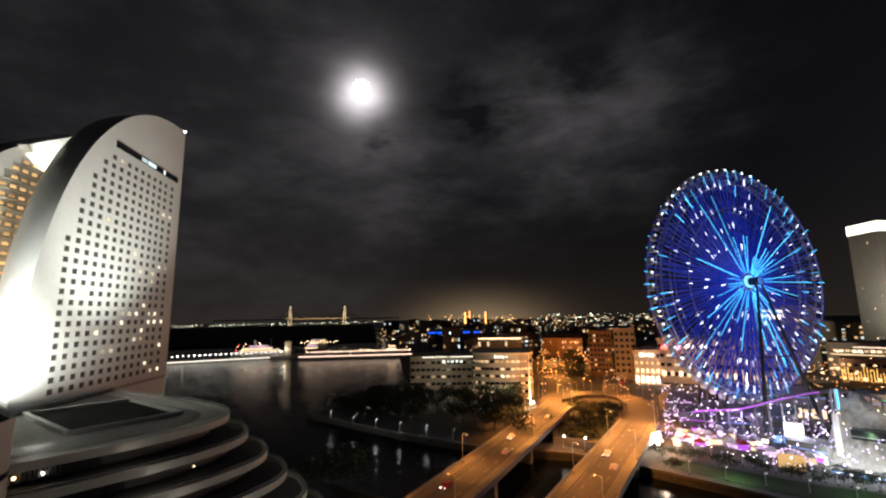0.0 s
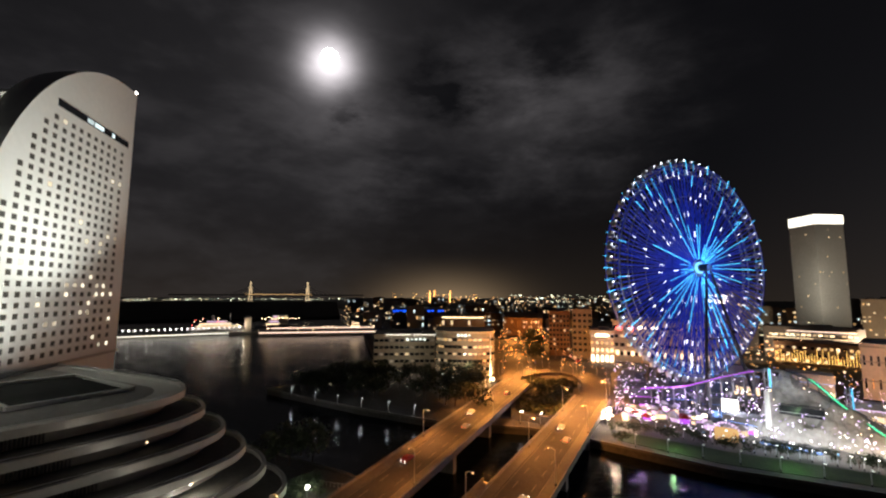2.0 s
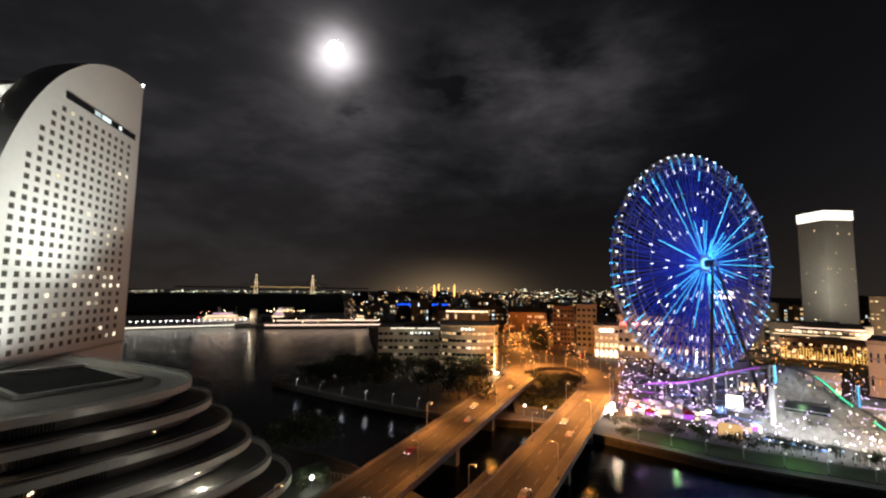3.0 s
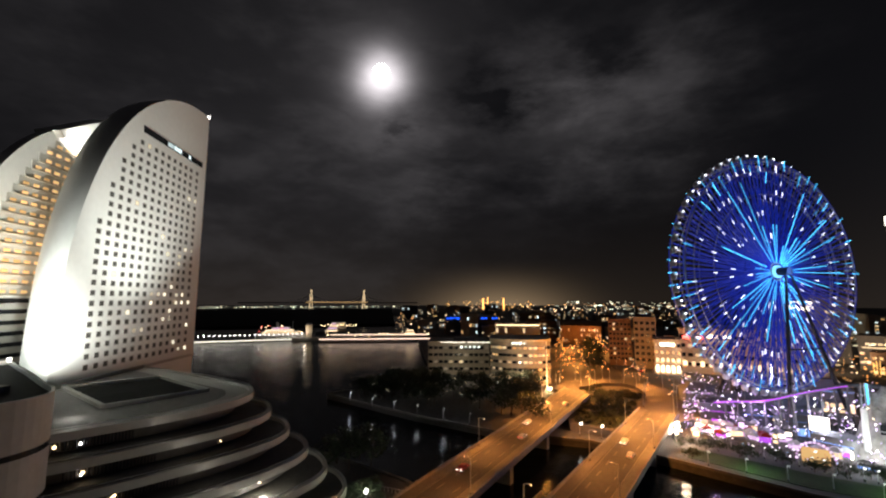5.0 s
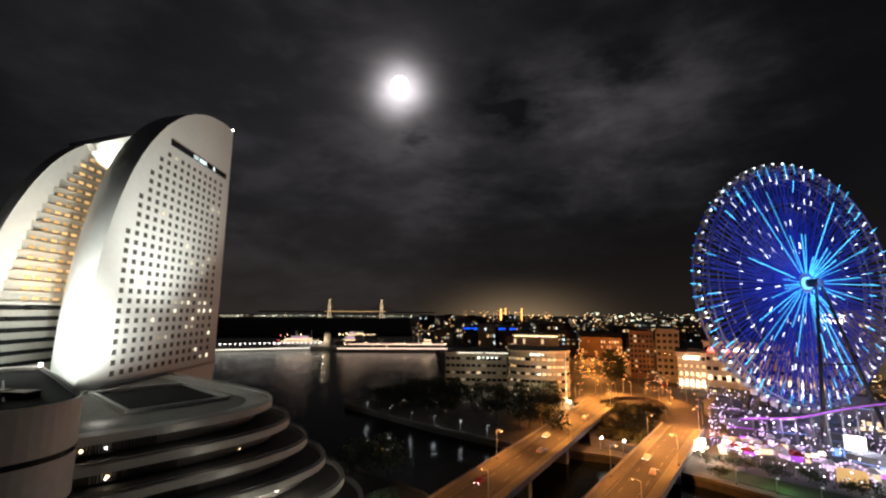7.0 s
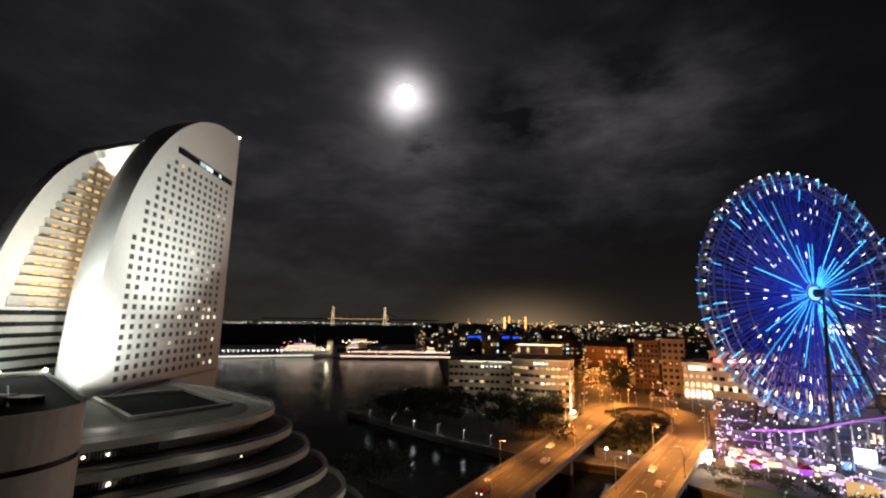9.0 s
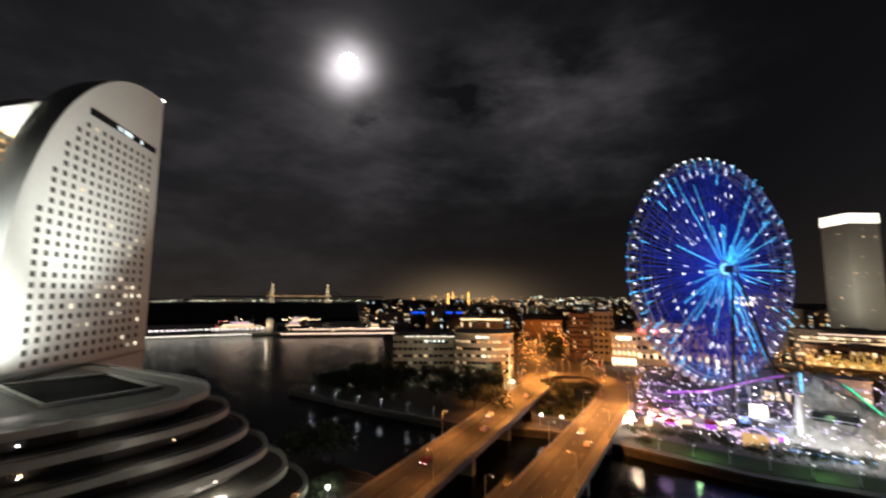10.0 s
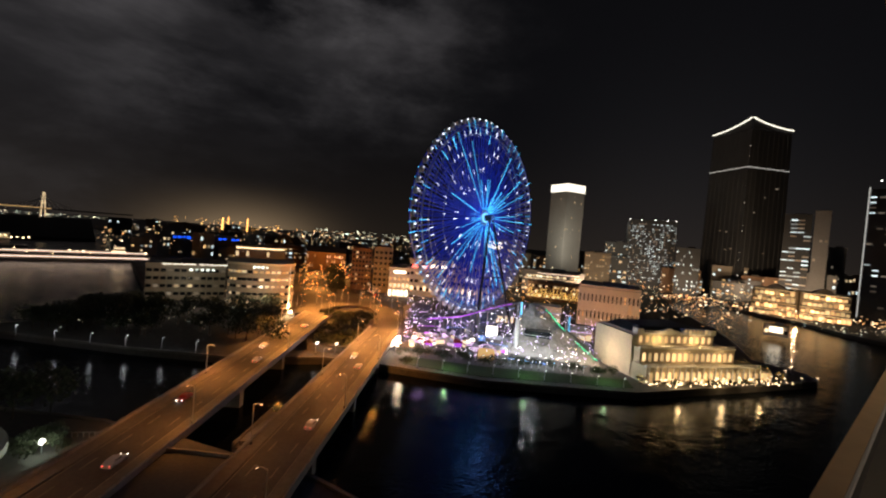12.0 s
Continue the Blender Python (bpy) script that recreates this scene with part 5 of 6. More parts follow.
# two street lamps added to brighten the podium terraces and curved block
for x, y in ((-31, 72), (-39, 92)):
    lamp_post(Vector((x, y, 3.0)), 200, 8.0, L_WHITE, 0.3, "forecourt lamps", "added white street lamp brightening the terraced podium", 1.4)
    lamp("forecourt_light", "POINT", Vector((x - 2.2, y - 0.8, 11.6)), 1500, (1.0, 0.95, 0.82), size=0.4)

rs = random.Random(77)
for i in range(14):
    q = wed.matrix_basis @ Vector((2 + i * 4.1 + rs.uniform(-1.2, 1.2), rs.uniform(0.2, 2.4), 0))
    copy_thing(shrub, Matrix.Translation(q) @ Matrix.Rotation(rs.uniform(0, 6.28), 4, "Z") @ Matrix.Scale(rs.uniform(0.4, 0.7), 4))

# garden inside the road loop, with a pale round bed
hedge = Mesh()
hr2 = random.Random(15)
for i in range(2600):
    f = hr2.random()
    c = Vector((43, 173, 0)).lerp(Vector((60, 236, 0)), f).lerp(Vector((57, 162, 0)).lerp(Vector((90, 226, 0)), f), hr2.random())
    c.z = 5.45 + hr2.uniform(0, 0.8)
    u = Vector((hr2.uniform(-1, 1), hr2.uniform(-1, 1), hr2.uniform(-0.5, 0.5))).normalized()
    w = u.cross(Vector((hr2.uniform(-0.3, 0.3), hr2.uniform(-0.3, 0.3), 1))).normalized()
    k = hr2.uniform(0.6, 1.5)
    if min((c - Vector((55, 189, c.z))).length / 3.4, (c - Vector((76, 212, c.z))).length / 4.2) > 1:
        hedge.add([c + u * k, c + w * k * 0.7, c - u * k, c - w * k * 0.7], [(0, 1, 2, 3)])
tagged(part("ground_cover", hedge, LEAF), "dark low planting inside the road loop", "planting", kind="stuff")
for x, y, size in ((55, 189, 3.0), (76, 212, 3.8)):
    garden = thing("round_flower_bed", (x, y, 5.36), 0, "pale round paved bed in the dark loop garden", "flower bed", "beds of the loop garden")
    part("paving", Mesh().prism([(size * math.cos(2 * math.pi * i / 24), size * math.sin(2 * math.pi * i / 24)) for i in range(24)], 0, 0.2), GREY_WALL, garden)
    part("kerb", Mesh().tube([(size * math.cos(2 * math.pi * i / 24), size * math.sin(2 * math.pi * i / 24), 0.25) for i in range(25)], 0.2, 5), CONCRETE, garden)
    part("planter", Mesh().prism([(size * 0.35 * math.cos(2 * math.pi * i / 16), size * 0.35 * math.sin(2 * math.pi * i / 16)) for i in range(16)], 0.2, 0.9), CONCRETE, garden)
gr = random.Random(8)
for i in range(10):
    q = Vector((48, 176, 5.35)).lerp(Vector((66, 232, 5.35)), gr.random()) + Vector((gr.uniform(0, 16), 0, 0))
    copy_thing(shrub, Matrix.Translation(q) @ Matrix.Rotation(gr.uniform(0, 6.28), 4, "Z"))
LAWN = mat("lawn", (0.035, 0.06, 0.02), 0.95, vary=0.5, grain=1.4, stain=0.1, bump=0.4)
tagged(part("lawn", Mesh().prism([(71, 145.5), (92, 124), (141, 96), (147, 103), (101, 133), (78, 153)], 2.5, 2.62), LAWN), "dark green lawn strip behind the quay", "lawn", kind="structure")

# trees hung with fairy lights beside the wedding hall
fr = random.Random(3)
for x, y, tall in ((57, 14, 7.5), (62, 9, 6.0), (52, 18, 8.0), (67, 6, 4.5), (-3, 3, 4.0), (26, 1.5, 3.2), (44, 1.5, 3.4)):
    q = wed.matrix_basis @ Vector((x, y, 0))
    lit_tree = tree(Vector((q.x, q.y, 2.5)), tall, tall * 0.8, "small tree hung with warm fairy lights", 60 + x, group="fairy-lit trees")
    fl = Mesh()
    for i in range(26):
        a, rr = fr.uniform(0, 6.28), tall * 0.36 * math.sqrt(fr.random())
        fl.ball((rr * math.cos(a), rr * math.sin(a), tall * fr.uniform(0.25, 0.95)), 0.13, rings=2, sides=4)
    fo = part("fairy_lights", fl, FAIRY, lit_tree, "warm fairy lights")
    fo["kind"] = "stuff"

# ---- lamps along the quays and streets ----
for az, d in ((11.8, 205), (9.0, 197), (6.0, 190), (2.6, 183), (-0.8, 176), (14.6, 219)):
    lamp_post(polar(az, d + 2, 2.5), az, 4.2, L_SOFT, 0.22, "promenade lamps", "white promenade lamp on the dark quay", 0.5)
    lamp("promenade_light", "POINT", polar(az, d + 1.4, 6.2), 90, COOL, size=0.3)
for az, d in ((-14.5, 171), (-17.0, 170)):
    lamp_post(polar(az, d, 2.5), az, 4.5, L_WHITE, 0.6, "promenade lamps", "bright white lamp on the quay between bridges", 0.5)
    lamp("promenade_light", "POINT", polar(az, d - 1, 7.5), 160, COOL, size=0.4)
for i in range(9):
    q = Vector((74, 139, 2.5)).lerp(Vector((136, 96.5, 2.5)), i / 8)
    lamp_post(q, -50, 4.0, L_SOFT, 0.36, "promenade lamps", "pale green-white lamp along the park quay", 0.4)
for i in range(3):
    lamp("park_edge_light", "POINT", Vector((84, 135, 6)).lerp(Vector((136, 104, 6)), i / 2), 800, (0.5, 1.0, 0.45), size=0.5)
r = random.Random(13)
for k, line in enumerate((street, street2, loop)):
    pts = [Vector((*p, 0)) for p in line]
    total = sum((pts[i + 1] - pts[i]).length for i in range(len(pts) - 1))
    step, want, run = (24 if k < 2 else 15), 6.0, 0.0
    for i in range(len(pts) - 1):
        seg = (pts[i + 1] - pts[i]).length
        d = (pts[i + 1] - pts[i]).normalized()
        s = Vector((-d.y, d.x, 0))
        while want < run + seg:
            c = pts[i] + d * (want - run)
            if c.length < 620:
                for sd in (-1, 1):
                    lamp_post(c + s * sd * (8.6 if k == 0 else 6.4) + Vector((0, 0, 2.5 if k < 2 else 6.9)), math.degrees(math.atan2(-sd * s.y, -sd * s.x)), 7.5, L_SODIUM, 0.26 + c.length * 0.0007,
                              "street lamps on the avenue", "orange sodium street lamp beside the road")
            want += step
        run += seg
for p, w in (((72, 268, 13), 50000), ((88, 345, 14), 80000), ((106, 440, 14), 90000), ((113, 300, 11), 16000), ((131, 405, 14), 50000), ((141, 462, 13), 50000), ((91, 206, 15), 12000), ((75, 251, 14), 44000), ((97, 236, 14), 40000), ((56, 236, 14), 44000)):
    lamp("street_glow", "POINT", p, w * 0.42, (1.0, 0.34, 0.06), size=0.6)
for i in range(22):
    q = Vector((118, 306, 3.0)).lerp(Vector((147, 478, 3.0)), i / 22) + Vector((4.0, 0, 0))
    car_thing(q, 70, WHITE_PAINT if i % 3 else RED_PAINT, "parked car along the lit side street" if i % 3 else "parked red car along the lit side street")

# flood tower by the bridge end and the tall mast beside the curved office
flood = thing("flood_tower", (75, 161, 2.5), 30, "bright floodlight cluster at the park entrance", "floodlight")
part("post", Mesh().tube([(0, 0, 0), (0, 0, 7)], 0.2, 6), STEEL, flood)
part("cross_bar", Mesh().tube([(-3.2, 0, 6.4), (3.2, 0, 6.4)], 0.14, 6), STEEL, flood)
# scattered oversized balls imitate the glare round the floodlight
fh = random.Random(23)
for i in range(16):
    part("flood_head", Mesh().ball((fh.gauss(0, 1.7), -0.3 + fh.uniform(-0.6, 0.6), 4.8 + fh.gauss(0, 1.5)), fh.uniform(0.35, 0.95), sides=8), L_SIGN, flood, "glowing ball imitating the floodlight's glare")
lamp("entrance_flood", "POINT", (76, 157.5, 9), 11000, (1.0, 0.74, 0.52), size=0.8)
mast = thing("tall_mast", polar(-10.75, 247, 2.5), 0, "tall pale mast lit from its foot", "mast")
part("pole", Mesh().tube([(0, 0, 0), (0, 0, 27)], 0.42, 8, r1=0.25), WHITE_TILE, mast)
part("base", Mesh().box(-1.2, 1.2, -1.2, 1.2, 0, 1.0), CONCRETE, mast)
part("foot_lamp", Mesh().ball((1.2, -1.8, 1.8), 0.9), L_SIGN, mast, "glaring lamp at the foot")
lamp("mast_flood", "SPOT", polar(-10.9, 243, 4), 26000, (1.0, 0.72, 0.40), polar(-10.75, 247, 16), 0.3, 70, 0.8)
lamp("mast_glow", "POINT", polar(-11.0, 243, 7), 9000, (1.0, 0.66, 0.32), size=0.4)
kiosk = thing("lit_kiosk", polar(-8.4, 238, 2.5), -8, "small lit kiosk among dark trees", "kiosk")
part("wall", Mesh().box(-4, 4, 0, 5, 0, 4.2), CREAM, kiosk)
for i in range(3):
    part("lit_front", Mesh().box(-3.4 + i * 2.3, -1.6 + i * 2.3, -0.2, 0.1, 0.6, 3.4), L_SHOP, kiosk)
part("roof", Mesh().box(-4.6, 4.6, -0.8, 5.4, 4.2, 4.6), GREY_WALL, kiosk)
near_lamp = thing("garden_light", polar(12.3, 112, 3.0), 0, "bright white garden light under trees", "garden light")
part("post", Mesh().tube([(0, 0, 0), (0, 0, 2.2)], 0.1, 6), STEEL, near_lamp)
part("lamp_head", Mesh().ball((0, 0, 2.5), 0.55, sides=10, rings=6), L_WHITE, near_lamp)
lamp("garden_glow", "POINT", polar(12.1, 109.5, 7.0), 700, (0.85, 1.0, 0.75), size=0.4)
for az, d in ((13.2, 114), (11.6, 116), (13.9, 111), (11.2, 112)):
    copy_thing(shrub, Matrix.Translation(polar(az, d, 3.0)))
fence = thing("garden_fence", polar(10.5, 118, 3.0), -20, "low pale railing by the water", "fence")
for i in range(12):
    part("post", Mesh().box(i * 1.1 - 0.06, i * 1.1 + 0.06, -0.06, 0.06, 0, 1.1), STEEL, fence)
part("rail", Mesh().box(0, 12.2, -0.05, 0.05, 1.05, 1.15), STEEL, fence)
stair = thing("bridge_stair_house", (17.5, 99.5, 0), 57, "small concrete stair house beside the bridge", "stair house")
part("wall", Mesh().box(-9, 9, 0, 4.5, -3, 5.6), CONCRETE, stair)
part("parapet", Mesh().box(-9, 9, 4.2, 4.5, 5.6, 6.6), CONCRETE, stair)
part("steps", Mesh().box(-8, 2, 0.6, 3.6, 5.6, 5.9).box(-8, 0, 0.6, 3.6, 5.9, 6.2).box(-8, -2, 0.6, 3.6, 6.2, 6.5), CONCRETE, stair)

# ---- the amusement park under the wheel ----
PARK = [(-27, 216, 9), (-30, 205, 13), (-33.5, 200, 16), (-37, 204, 20), (-40, 214, 22), (-42.3, 216, 22.5), (-44.4, 214, 21), (-47, 208, 13), (-51.0, 199, 4.2), (-51.6, 212, 4), (-48, 226, 8), (-44, 235, 14), (-38, 244, 11), (-32, 244, 16), (-28, 232, 12)]


def smooth_loop(pts, n=9):
    out = []
    k = len(pts)
    for i in range(k):
        p0, p1, p2, p3 = (Vector(pts[(i + j) % k]) for j in (-1, 0, 1, 2))
        for s in range(n):
            t = s / n
            out.append(0.5 * (2 * p1 + (p2 - p0) * t + (2 * p0 - 5 * p1 + 4 * p2 - p3) * t * t + (3 * p1 - p0 - 3 * p2 + p3) * t ** 3))
    return out


track = smooth_loop([tuple(polar(*p)) for p in PARK])
coaster = thing("roller_coaster", (0, 0, 0), 0, "steel roller coaster with blue, white and green lit track", "roller coaster")
n = len(track)
for a, b, m, lab in ((0, 36, L_PURPLE, "purple-lit track"), (36, 54, STEEL, ""), (54, 73, L_GREEN, "green-lit drop"), (73, n, STEEL, "")):
    seg = [track[i % n] for i in range(a, b + 1)]
    left, right = [], []
    for i, p in enumerate(seg):
        d = (seg[min(i + 1, len(seg) - 1)] - seg[max(i - 1, 0)]).normalized()
        s = d.cross(Vector((0, 0, 1))).normalized() * 0.7
        left.append(p + s)
        right.append(p - s)
    part("rail", Mesh().tube(left, 0.16, 5), TRACK_STEEL, coaster)
    part("rail", Mesh().tube(right, 0.16, 5), TRACK_STEEL, coaster)
    part("spine", Mesh().tube([p - Vector((0, 0, 0.7)) for p in seg], 0.30, 6), TRACK_STEEL, coaster)
    if m is not STEEL:
        part("track_light", Mesh().tube([p - Vector((0, 0, 0.25)) + Vector((-0.3, -0.6, 0)) for p in seg], 0.22, 5), m, coaster, lab)
for i in range(0, n, 3):
    p = track[i]
    if p.z > 5:
        part("support", Mesh().tube([(p.x, p.y, 2.5), (p.x, p.y, p.z - 0.8)], 0.3, 6).tube([(p.x + 2.2, p.y + 1.4, 2.5), (p.x, p.y, p.z - 2.5)], 0.16, 5), TRACK_STEEL, coaster)
    for s in range(0, 3):
        q = track[(i + s) % n]
        part("tie", Mesh().box(q.x - 0.7, q.x + 0.7, q.y - 0.12, q.y + 0.12, q.z - 0.5, q.z - 0.3), TRACK_STEEL, coaster)

r = random.Random(88)
for i, (az, d, w, dp, h, m, glowm) in enumerate((
        (-30.5, 222, 13, 10, 9, GREY_WALL, L_PINK), (-35.3, 226, 12, 9, 10, GREY_WALL, L_SHOP), (-38.6, 190, 10, 8, 6, GREY_WALL, L_SIGN), (-27.8, 232, 13, 10, 12, GREY_WALL, L_PINK), (-33.0, 258, 18, 12, 14, DARK_WALL, L_PINK),
        (-38.6, 262, 18, 12, 14, GREY_WALL, L_SHOP), (-44.5, 272, 18, 12, 12, CREAM, L_SHOP), (-49.0, 240, 12, 9, 7, CREAM, L_SHOP), (-29.0, 206, 10, 8, 9, DARK_WALL, L_PURPLE), (-32.8, 205, 10, 8, 10, DARK_WALL, L_PINK), (-36.3, 209, 9, 8, 8, GREY_WALL, L_FASCIA))):
    ob = thing("ride_pavilion", polar(az, d, 2.5), az + r.uniform(-18, 18), "white pavilion with glowing front in the amusement park" if m is CANVAS else "small ride building with a glowing front", "pavilion", "rides of the park")
    part("wall", Mesh().box(-w / 2, w / 2, 0, dp, 0, h * 0.7), m, ob)
    part("roof", Mesh().prism(rect(-w / 2 - 0.6, w / 2 + 0.6, -0.8, dp + 0.6), h * 0.7, h, taper=0.55 if i % 2 else 0.08), m, ob)
    k = max(3, int(w / 2.6))
    for j in range(k):
        if r.random() < 0.72:
            part("lit_front", Mesh().box(-w / 2 + (j + 0.12) * w / k, -w / 2 + (j + 0.88) * w / k, -0.25, 0.1, 0.4, h * r.uniform(0.2, 0.45)), glowm, ob)
    part("fascia_light", Mesh().box(-w / 2, w / 2, -0.9, -0.7, h * 0.66, h * 0.66 + 0.16), (L_PURPLE, L_FASCIA, L_FASCIA, L_PINK)[i % 4], ob, "coloured fascia light")
arch = thing("lit_arch", polar(-37.2, 178, 2.5), -37, "low arch outlined with pink lamps", "arch")
for i in range(15):
    a = math.pi * i / 14
    part("bulb", Mesh().ball((4.6 * math.cos(a), 0, 1 + 5.2 * math.sin(a)), 0.36), L_PINK, arch)
part("arch_frame", Mesh().tube([(4.6 * math.cos(math.pi * i / 14), 0.3, max(0, 1 + 5.2 * math.sin(math.pi * i / 14))) for i in range(15)], 0.3, 6), STEEL, arch)
part("arch_panel", Mesh().box(-3.4, 3.4, 0.6, 0.9, 0, 4.4), W_AMBER, arch, "amber panel")
carousel = thing("carousel", polar(-33.6, 214, 2.5), 0, "round carousel with a striped canopy and lamps", "carousel")
part("platform", Mesh().prism([(6 * math.cos(2 * math.pi * i / 20), 6 * math.sin(2 * math.pi * i / 20)) for i in range(20)], 0, 0.6), GREY_WALL, carousel)
part("canopy", Mesh().prism([(6.6 * math.cos(2 * math.pi * i / 20), 6.6 * math.sin(2 * math.pi * i / 20)) for i in range(20)], 5.2, 8.6, taper=0.93), CANVAS, carousel)
for i in range(10):
    a = 2 * math.pi * i / 10
    part("pole", Mesh().tube([(5.4 * math.cos(a), 5.4 * math.sin(a), 0.6), (5.4 * math.cos(a), 5.4 * math.sin(a), 5.2)], 0.12, 5), STEEL, carousel)
    part("bulb", Mesh().ball((6.6 * math.cos(a), 6.6 * math.sin(a), 5.1), 0.4), L_WARM, carousel)
for az, d, h in ((-41.2, 204, 22), (-34.2, 236, 24), (-47.4, 216, 16)):
    tw = thing("ride_tower", polar(az, d, 2.5), 0, "slender lit steel ride tower", "ride tower", "ride towers")
    for x, y in ((-1, -1), (1, -1), (1, 1), (-1, 1)):
        part("leg", Mesh().tube([(x, y, 0), (x * 0.6, y * 0.6, h)], 0.16, 5), STEEL, tw)
    for k in range(int(h / 2.5)):
        part("brace", Mesh().tube([(-1 + 0.02 * k, -1, k * 2.5), (1 - 0.02 * k, -1, k * 2.5 + 2.4)], 0.08, 4), STEEL, tw)
    part("tower_light", Mesh().tube([(0, -1.1, 2), (0, -0.8, h)], 0.2, 5), (L_CYAN, L_PURPLE, L_WHITE)[int(d) % 3], tw, "light tube up the tower")

dots = Mesh()
r = random.Random(5)
for i in range(1500):
    az = -26 - 25.5 * r.random() ** 1.35
    lo = 176 + abs(az + 37) * 0.8 - max(0, -az - 37) * 0.2
    d = r.uniform(lo, 282)
    p = polar(az, d, 2.5 + r.choice((1.5, 3, 3, 4, 6, 9, 11)) * r.uniform(0.7, 1.2))
    dots.ball(p, r.uniform(0.13, 0.36), rings=2, sides=5)
tagged(part("park_lamps", dots, PARK_LIGHTS), "hundreds of small white and violet park lamps", "lamps", kind="stuff")
for i in range(26):
    az = -27.5 - i * 0.93
    q = polar(az, 170 + 0.5 * abs(az + 40) + (3.5 if az > -31 else 0), 2.5)
    lamp_post(q, az, 3.4, L_WHITE if i % 4 else L_CYAN, 0.26, "lamps along the park front", "white globe lamp along the park front", 0.3)
ROCK = mat("artificial_rock", (0.36, 0.34, 0.31), 0.9, vary=0.45, grain=0.6, stain=0.12, bump=0.5)
hill = thing("ride_hill", polar(-45.2, 190, 2.5), -45.2, "large grey artificial rock mountain of a water ride", "ride hill")
hm = Mesh()
cols, rows_ = 54, 26


def rock_height(x, y):
    """The mountain is highest over its back and falls away to one side."""
    ridge = min(1.0, max(0.0, (x + 19) / 6)) * min(1.0, max(0.0, (21 - x) / 30)) ** 0.8
    rise = min(1.0, max(0.0, y / 13)) ** 0.75
    p = Vector((x * 0.16, y * 0.2, 3.1))
    return ridge * rise * (17.5 + 5.0 * noise.noise(p)) + ridge * 2.0 * noise.noise(Vector((x * 0.6, y * 0.6, 7.7))) + 0.1


grid = [[(x, y, max(0.02, rock_height(x, y))) for x in [-20 + 42 * i / cols for i in range(cols + 1)]] for y in [25.0 * j / rows_ for j in range(rows_ + 1)]]
hm.add([p for q in grid for p in q], [(j * (cols + 1) + i, j * (cols + 1) + i + 1, (j + 1) * (cols + 1) + i + 1, (j + 1) * (cols + 1) + i) for j in range(rows_) for i in range(cols)])
back = grid[-1]
k = len(back)
hm.add(back + [(x, y, 0) for x, y, z in back], [(i, k + i, k + i + 1, i + 1) for i in range(k - 1)])
part("rock", hm, ROCK, hill)
part("grotto", Mesh().box(-11.0, 1.0, 3.4, 9, 8.2, 11.2), DARK_GLASS, hill, "dark open gallery in the rock")
part("gallery_rail", Mesh().tube([(-11.2, 3.2, 9.2), (1.2, 3.2, 9.2)], 0.12, 5), STEEL, hill)
part("white_stack", Mesh().tube([(-14.2, 3.0, 0), (-14.2, 3.0, 15.5)], 1.0, 10, r1=0.8), WHITE_TILE, hill, "white floodlit stack")
hr = random.Random(6)
for i in range(34):
    x, y = hr.uniform(-17, 19), hr.uniform(-1.5, 13)
    part("hill_lamp", Mesh().ball((x, y - 0.7, rock_height(x, y) + 1.1), hr.uniform(0.1, 0.26)), L_WHITE if i % 4 else L_WARM, hill, "small white lamp")
for x, y, z, w in ((-13, -6, 5, 4200), (-1, -7, 4, 4600), (9, -6, 4, 2600), (-6, 5, 24, 3600)):
    lamp("hill_flood", "POINT", hill.matrix_basis @ Vector((x, y, z)), w, (0.92, 0.96, 1.0) if x < 5 else (1.0, 0.9, 0.78), size=0.6)
pool = thing("ride_pool", polar(-42.6, 181.5, 2.5), -45, "long low pool edge glowing pale blue", "pool")
part("basin", Mesh().box(-8, 8, 0, 3.5, 0, 0.8), CONCRETE, pool)
part("pool_light", Mesh().box(-7.8, 7.8, -0.25, -0.02, 0.15, 0.75), L_FASCIA, pool, "pale blue edge light")
part("pool_water", Mesh().box(-7.6, 7.6, 0.4, 3.1, 0.8, 0.83), WATER, pool)
screen = thing("lit_screen", polar(-37.7, 203, 2.5), -38, "square white glowing screen on a steel frame", "screen")
part("frame", Mesh().box(-3.0, 3.0, 0.1, 0.7, 4.0, 9.4), TRACK_STEEL, screen)
part("face", Mesh().box(-2.6, 2.6, -0.1, 0.1, 4.4, 9.0), L_SIGN, screen, "glowing white face")
for x in (-2.4, 2.4):
    part("post", Mesh().tube([(x, 0.4, 0), (x, 0.4, 4.2)], 0.25, 6), TRACK_STEEL, screen)
fr2 = random.Random(61)
for i in range(15):
    az = -27.4 - i * 0.56
    shop = thing("park_shop", polar(az, 194 + fr2.uniform(-2, 3), 2.5), az + fr2.uniform(-12, 12), "small booth with a glaring pink-white front", "booth", "row of booths")
    w, h = fr2.uniform(1.5, 2.6), fr2.uniform(3.0, 6.2)
    part("wall", Mesh().box(-w / 2, w / 2, 0, 2.4, 0, h), GREY_WALL, shop)
    for z in (0.5, h * 0.55):
        part("lit_front", Mesh().box(-w / 2 + 0.15, w / 2 - 0.15, -0.2, 0.02, z, z + h * fr2.uniform(0.2, 0.36)), fr2.choice((L_PINK, L_PINK, L_SIGN, L_SHOP)), shop)
    part("roof", Mesh().prism(rect(-w / 2 - 0.3, w / 2 + 0.3, -0.5, 2.7), h, h + 0.9, taper=0.6), CANVAS if i % 2 else GREY_WALL, shop)
